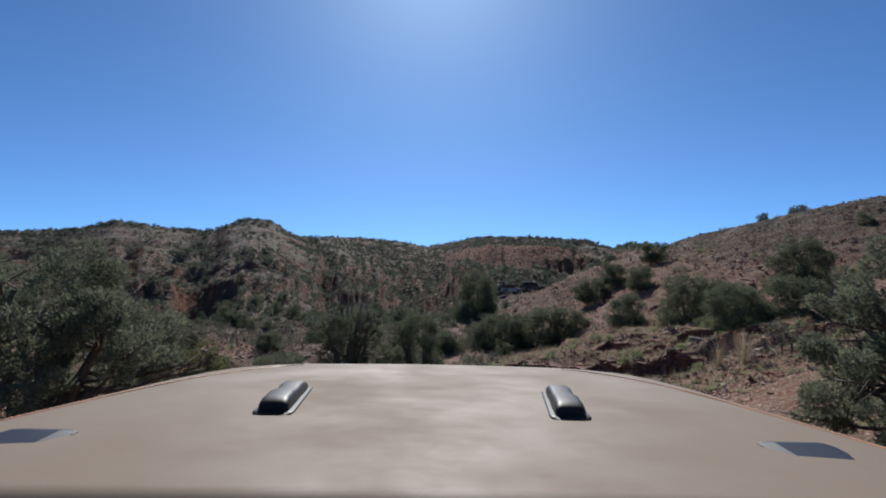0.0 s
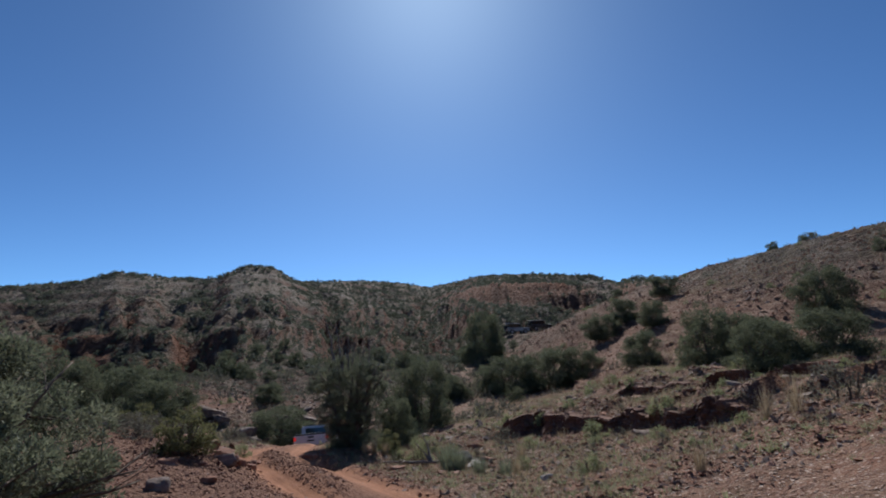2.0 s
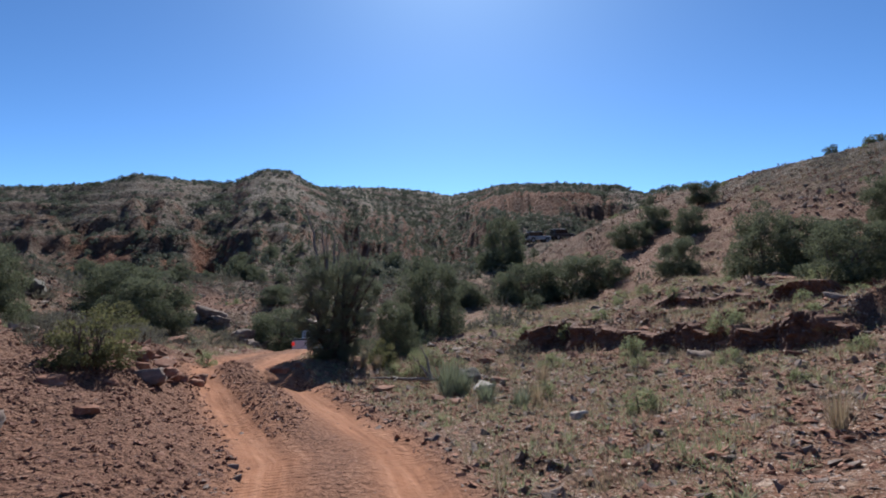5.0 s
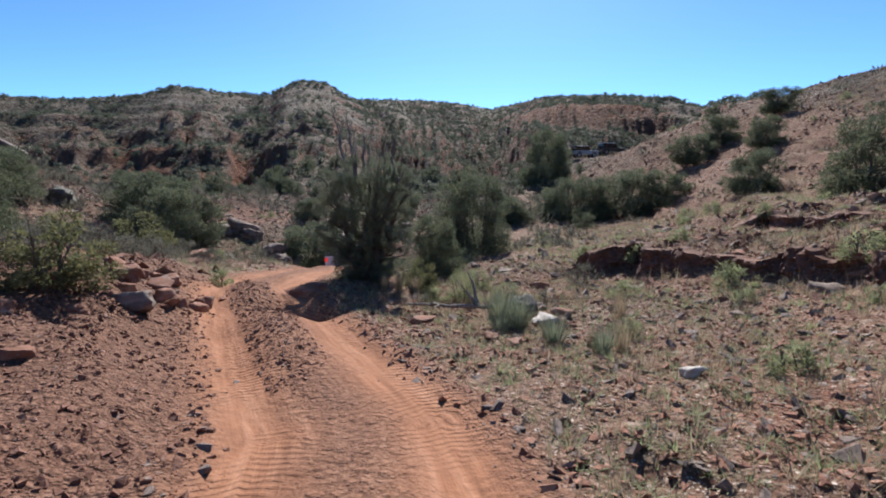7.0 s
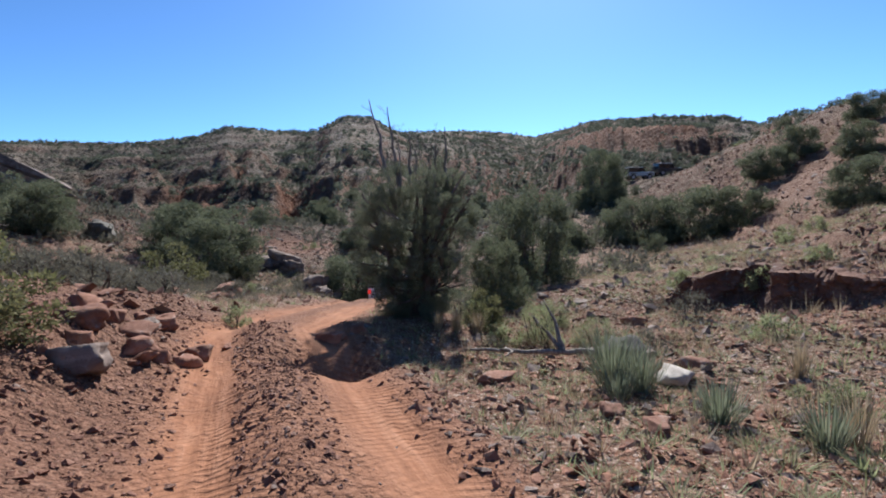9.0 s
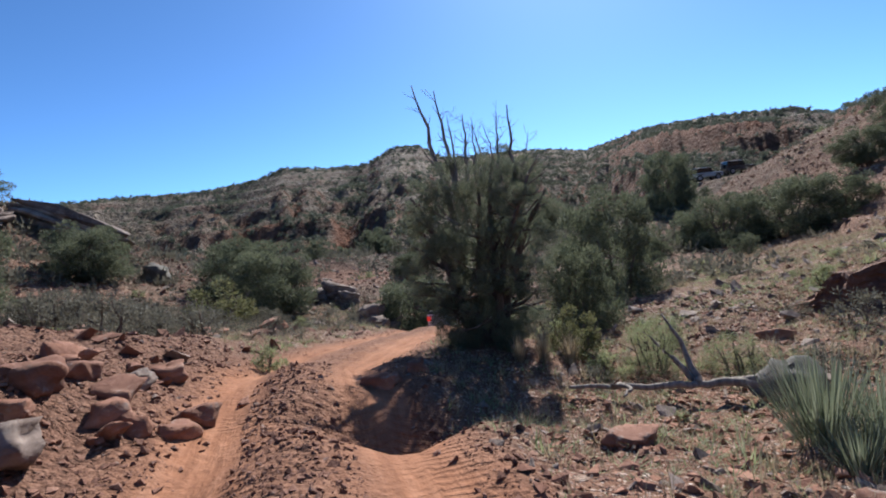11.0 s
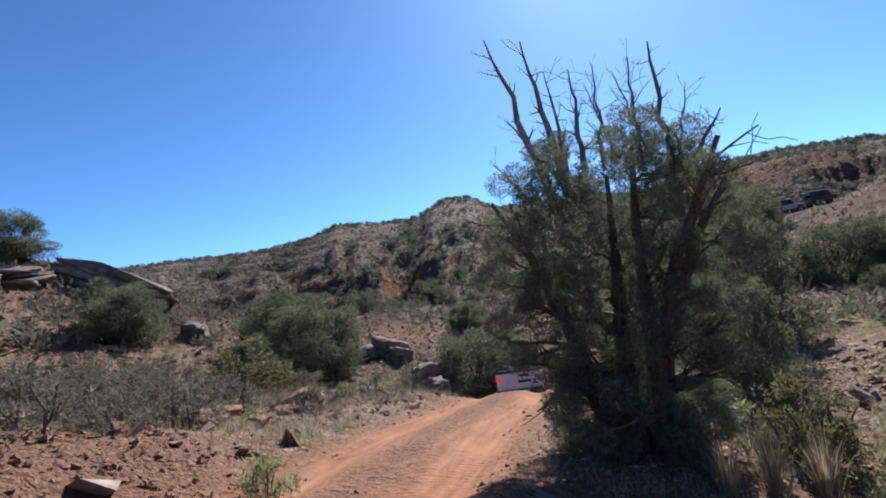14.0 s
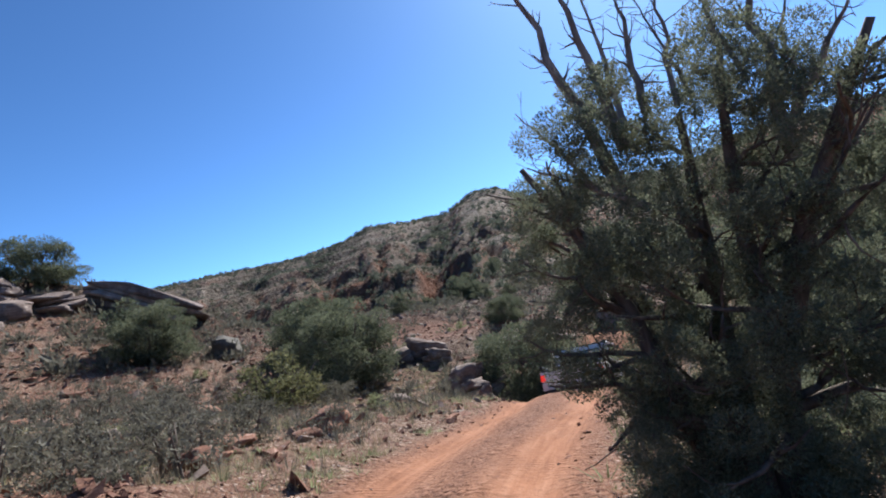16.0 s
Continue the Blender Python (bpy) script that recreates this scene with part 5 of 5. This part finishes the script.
def pickup():
    """The white pickup ahead, nosing up out of a dip."""
    root = tagged(new("pickup_truck"), "white pickup truck with black bed cover and lit tail lamps", "truck")
    lie = math.degrees(math.atan2(height(-7.95, 34.9) - height(-7.8, 31.4), 3.5))
    root.matrix_basis = pose(-7.65, 30.6, height(-7.8, 31.4) - 0.8 * math.tan(radians(lie)) - 0.02, lie, -3, 3)
    W = 0.93
    part("bed", bm_mesh("bed", side_shape([(0, 0.72), (0, 1.25), (1.65, 1.25), (1.65, 0.62), (1.35, 0.62), (1.22, 0.98), (0.95, 1.08), (0.6, 1.08), (0.36, 0.98), (0.25, 0.72)], -W, W, 0.025), PAINT_WHITE), root)
    part("tailgate", bm_mesh("tailgate", block(-0.76, 0.76, -0.05, 0.02, 0.74, 1.24, 0.02), PAINT_WHITE), root)
    part("gate_handle", bm_mesh("gate_handle", block(-0.16, 0.16, -0.075, -0.05, 1.1, 1.18, 0.012), BLACK), root)
    part("badge", bm_mesh("badge", block(-0.2, 0.2, -0.062, -0.05, 0.92, 1.0, 0.004), BLACK), root)
    part("plate", bm_mesh("plate", block(-0.16, 0.16, -0.14, -0.115, 0.56, 0.68, 0.004), PAINT_WHITE), root)
    part("bed_cover", bm_mesh("bed_cover", block(-0.88, 0.88, -0.02, 1.62, 1.245, 1.33, 0.03), BLACK), root, "black folded bed cover")
    for sx in (-1, 1):
        part("bed_rail", bm_mesh("bed_rail", block(sx * 0.86 - 0.03, sx * 0.86 + 0.03, 0.0, 1.6, 1.36, 1.41, 0.01), BLACK), root)
        part("tail_lamp", bm_mesh("tail_lamp", block(sx * 0.865 - 0.06, sx * 0.865 + 0.06, -0.06, 0.06, 0.99, 1.17, 0.02), TAIL_LIT), root, "lit red tail lamp")
        part("mirror", bm_mesh("mirror", block(sx * 1.02 - 0.08, sx * 1.02 + 0.08, 3.3, 3.4, 1.3, 1.48, 0.03), BLACK), root)
        part("fender", bm_mesh("fender", side_shape([(3.75, 0.7), (3.85, 1.06), (4.75, 1.06), (4.95, 0.8), (4.88, 0.76), (4.7, 0.98), (3.92, 0.98), (3.82, 0.7)], sx * 0.92 - 0.1, sx * 0.92 + 0.1, 0.012), BLACK), root)
    part("rear_bumper", bm_mesh("rear_bumper", block(-0.86, 0.86, -0.13, 0.05, 0.52, 0.72, 0.03), BLACK), root)
    cab = part("cab", bm_mesh("cab", side_shape([(1.66, 0.62), (1.66, 1.28), (1.8, 1.86), (2.0, 1.9), (3.2, 1.88), (3.55, 1.3), (4.9, 1.24), (4.98, 0.8), (4.7, 0.62)], -0.9, 0.9, 0.03), PAINT_WHITE), root)
    part("rear_window", bm_mesh("rear_window", block(-0.66, 0.66, 1.69, 1.73, 1.36, 1.74, 0.01), GLASS), cab)
    part("windscreen", bm_mesh("windscreen", side_shape([(3.26, 1.8), (3.24, 1.78), (3.53, 1.34), (3.56, 1.36)], -0.72, 0.72, 0), GLASS), cab)
    part("roof", bm_mesh("roof", block(-0.82, 0.82, 1.85, 3.25, 1.885, 1.925, 0.02), BLACK), cab, "black hard top")
    for sx in (-1, 1):
        for y0, y1 in ((1.86, 2.48), (2.56, 3.22)):
            part("side_window", bm_mesh("side_window", block(sx * 0.905 - 0.012, sx * 0.905 + 0.012, y0, y1, 1.36, 1.78, 0.01), GLASS), cab)
        for y in (2.02, 2.72):
            part("door_handle", bm_mesh("door_handle", block(sx * 0.915 - 0.02, sx * 0.915 + 0.02, y, y + 0.16, 1.16, 1.2, 0.006), BLACK), cab)
    for y in (0.8, 4.3):
        for sx in (-1, 1):
            wheel(root, sx * 0.8, y, 0.42, 0.42, 0.28)
    part("axle", bm_mesh("axle", block(-0.8, 0.8, 0.74, 0.86, 0.36, 0.48, 0.03), BLACK), root)
    part("chassis", bm_mesh("chassis", block(-0.5, 0.5, 0.1, 4.8, 0.45, 0.66, 0.02), BLACK), root)


pickup()


def parked_car(label, x, y, turn, paint, seed):
    """A boxy off-road car parked far up on the trail."""
    root = tagged(new("parked_car"), label, "car", "cars parked on the trail")
    root.matrix_basis = pose(x, y, height(x, y) + 0.02, 0, 2, turn)
    body = part("body", bm_mesh("body", side_shape([(-1.95, 0.55), (-2.0, 1.08), (0.65, 1.12), (0.75, 1.15), (1.85, 1.08), (1.98, 0.9), (1.98, 0.55)], -0.85, 0.85, 0.04), paint), root)
    part("cabin", bm_mesh("cabin", side_shape([(-1.9, 1.1), (-1.82, 1.78), (0.35, 1.78), (0.72, 1.14)], -0.72, 0.72, 0.04), GLASS), root)
    # pale tops: glints on roof and bonnet are put into the white paint
    part("roof", bm_mesh("roof", block(-0.72, 0.72, -1.88, 0.38, 1.765, 1.83, 0.03), PAINT_WHITE), root, "pale roof with its glint put into the paint")
    part("bonnet", bm_mesh("bonnet", block(-0.62, 0.62, 0.8, 1.86, 1.09, 1.15, 0.03), PAINT_WHITE), root)
    part("spare_wheel", bm_mesh("spare_wheel", block(-0.36, 0.36, -2.2, -1.98, 0.75, 1.45, 0.09), RUBBER), root)
    part("front_bumper", bm_mesh("front_bumper", block(-0.8, 0.8, 1.96, 2.12, 0.55, 0.72, 0.03), BLACK), root)
    for sx in (-1, 1):
        for yy in (-1.2, 1.25):
            wheel(root, sx * 0.76, yy, 0.42, 0.42, 0.26)
            part("wing", bm_mesh("wing", block(sx * 0.86 - 0.1, sx * 0.86 + 0.1, yy - 0.5, yy + 0.5, 0.86, 0.94, 0.03), BLACK), root)


PAINT_GREY = paint_material("silver_paint", (0.42, 0.42, 0.42), 0.3, (0.35, 0.27, 0.2), 0.3)
PAINT_DARK = paint_material("black_paint", (0.022, 0.024, 0.028), 0.3, (0.25, 0.18, 0.13), 0.2)
parked_car("silver boxy off-road car parked on a bare red shoulder", 11.8, 90.6, -74, PAINT_GREY, 1)
parked_car("black boxy off-road car parked on a bare red shoulder", 15.9, 91.4, -70, PAINT_DARK, 2)
parked_car("white boxy off-road car parked behind brush on the trail", 22.4, 96.5, -55, PAINT_WHITE, 3)


def off_roader():
    """The tan open off-roader from whose front the track is seen, as it stands when it sets out. y runs ahead, heights from the eye."""
    root = tagged(new("off_road_car"), "open tan off-road car with a dusty bonnet and black vents", "car")
    root.matrix_basis = PATH[0][1].lerp(PATH[1][1], 0.4) @ PATH[0][1].inverted() @ pose(-0.03, 0, 1.65, 9.0, 0.7, 0)
    v, f = [], []
    nx, ny = 44, 40

    def reach(x):
        a = abs(x)
        return float(np.interp(a, (0, 0.45, 0.56, 0.65, 0.715, 0.76, 0.79, 0.82), (1.845, 1.835, 1.80, 1.72, 1.56, 1.36, 1.15, 0.95)))
    for j in range(ny + 1):
        q = 1 - (1 - j / ny) ** 1.6
        for i in range(nx + 1):
            x = -0.82 + 1.64 * i / nx
            y = 0.36 + (reach(x) - 0.36) * q
            edge = min(reach(x) - y, 0.82 - abs(x))
            drop = 0.34 + 0.137 * (y - 0.93) - 0.012 * (1 - (x / 0.82) ** 2)
            if abs(x) > 0.69:
                drop += (abs(x) - 0.69) * 0.12
            drop += 0.05 * (1 - min(1, edge / 0.06)) ** 2
            v.append((x, y, -drop))
    for j in range(ny):
        for i in range(nx):
            a = j * (nx + 1) + i
            f.append((a, a + 1, a + nx + 2, a + nx + 1))
    bonnet = part("bonnet", mesh_of("bonnet", v, f, PAINT_TAN, True), root, "dusty tan bonnet")
    solid = bonnet.modifiers.new("thickness", "SOLIDIFY")
    solid.thickness, solid.offset = 0.03, -1

    def top(x, y):
        return -(0.34 + 0.137 * (y - 0.93) - 0.012 * (1 - (x / 0.82) ** 2))
    for sx in (-1, 1):
        # raised dark vents: a thin flange, then a rounded body with a saddle in its middle
        y0, y1 = 0.795, 1.15

        def shell(sections, power):
            verts, faces, n = [], [], 15
            for q, w, h in sections:
                y = y0 + (y1 - y0) * q
                cx = sx * (0.268 + 0.13 * (y - y0))
                z = top(cx, y)
                for i in range(n):
                    t = math.pi * i / (n - 1)
                    c, e = math.cos(t), math.sin(t)
                    verts.append((cx - w * math.copysign(abs(c) ** power, c), y, z + h * abs(e) ** power - 0.002))
            for j in range(len(sections) - 1):
                for i in range(n - 1):
                    k = j * n + i
                    faces.append((k, k + 1, k + n + 1, k + n))
            faces.append(tuple(range(n)))
            faces.append(tuple(range((len(sections) - 1) * n, len(sections) * n)))
            return verts, faces
        vv, ff = shell(((0, 0.02, 0.003), (0.012, 0.034, 0.006), (0.06, 0.038, 0.007), (0.94, 0.034, 0.007), (0.985, 0.028, 0.006), (1.0, 0.016, 0.003)), 0.35)
        part("vent_base", mesh_of("vent_base", vv, ff, VENT, True), bonnet)
        vv, ff = shell(((0.03, 0.024, 0.005), (0.04, 0.027, 0.018), (0.07, 0.028, 0.026), (0.14, 0.028, 0.030), (0.3, 0.028, 0.032), (0.42, 0.027, 0.029), (0.5, 0.026, 0.028), (0.62, 0.027, 0.031), (0.78, 0.026, 0.029), (0.88, 0.025, 0.023), (0.94, 0.024, 0.012), (0.965, 0.021, 0.003)), 0.42)
        part("bonnet_vent", mesh_of("bonnet_vent", vv, ff, VENT, True), bonnet, "dark bronze plastic bonnet vent")
        # side creases with their reflection painted orange, and the hinge pockets by the screen
        ys = np.linspace(0.46, 1.72, 26)
        xs = np.interp(ys, (0.46, 0.8, 1.1, 1.35, 1.55, 1.68, 1.72), (0.725, 0.72, 0.70, 0.665, 0.60, 0.52, 0.46))
        pts = [Vector((sx * q, w, top(q, w) - max(0.0, q - 0.69) * 0.12 + 0.001)) for q, w in zip(xs, ys)]
        vv, ff = [], []
        tube(vv, ff, pts, [0.0016] * len(pts), 5)
        part("seam", mesh_of("seam", vv, ff, GLINT_AND_RIM), bonnet)
        bm = block(sx * 0.565 - 0.06, sx * 0.565 + 0.06, 0.54, 0.665, top(0.55, 0.6) - 0.05, top(0.55, 0.6) + 0.0015, 0.024)
        part("hinge_cover", bm_mesh("hinge_cover", bm, BLACK), bonnet)
        bm = block(sx * 0.565 - 0.065, sx * 0.565 + 0.065, 0.535, 0.67, top(0.55, 0.6) - 0.055, top(0.55, 0.6) - 0.002, 0.024)
        part("hinge_rim", bm_mesh("hinge_rim", bm, GLINT_AND_RIM), bonnet)
        part("wing", bm_mesh("wing", side_shape([(0.3, -0.62), (0.35, -0.52), (1.55, -0.58), (1.72, -0.7), (1.68, -0.74), (1.5, -0.64), (0.4, -0.6)], sx * 0.86 - 0.11, sx * 0.86 + 0.11, 0.01), BLACK), root)
        part("head_lamp", bm_mesh("head_lamp", block(sx * 0.5 - 0.1, sx * 0.5 + 0.1, 1.78, 1.84, -0.78, -0.6, 0.04), STEEL), root)
        part("side_panel", bm_mesh("side_panel", block(sx * 0.77 - 0.03, sx * 0.77 + 0.03, -1.8, 1.3, -0.95, -0.46, 0.02), PAINT_TAN), root)
    part("grille", bm_mesh("grille", block(-0.62, 0.62, 1.68, 1.8, -0.95, -0.5, 0.02), PAINT_TAN), root)
    for k in range(7):
        part("grille_slot", bm_mesh("grille_slot", block(-0.3 + k * 0.1 - 0.028, -0.3 + k * 0.1 + 0.028, 1.79, 1.806, -0.86, -0.58, 0.008), BLACK), root)
    part("front_bumper", bm_mesh("front_bumper", block(-0.8, 0.8, 1.84, 2.02, -1.1, -0.93, 0.03), BLACK), root)
    part("cowl", bm_mesh("cowl", block(-0.76, 0.76, 0.2, 0.38, -0.7, -0.36, 0.02), BLACK), root)
    part("floor_pan", bm_mesh("floor_pan", block(-0.74, 0.74, -1.8, 1.6, -1.0, -0.93, 0.01), BLACK), root)
    for y in (1.02, -1.35):
        for sx in (-1, 1):
            wheel(root, sx * 0.76, y, -1.14, 0.4, 0.27)
        part("axle", bm_mesh("axle", block(-0.76, 0.76, y - 0.06, y + 0.06, -1.2, -1.08, 0.03), BLACK), root)


off_roader()
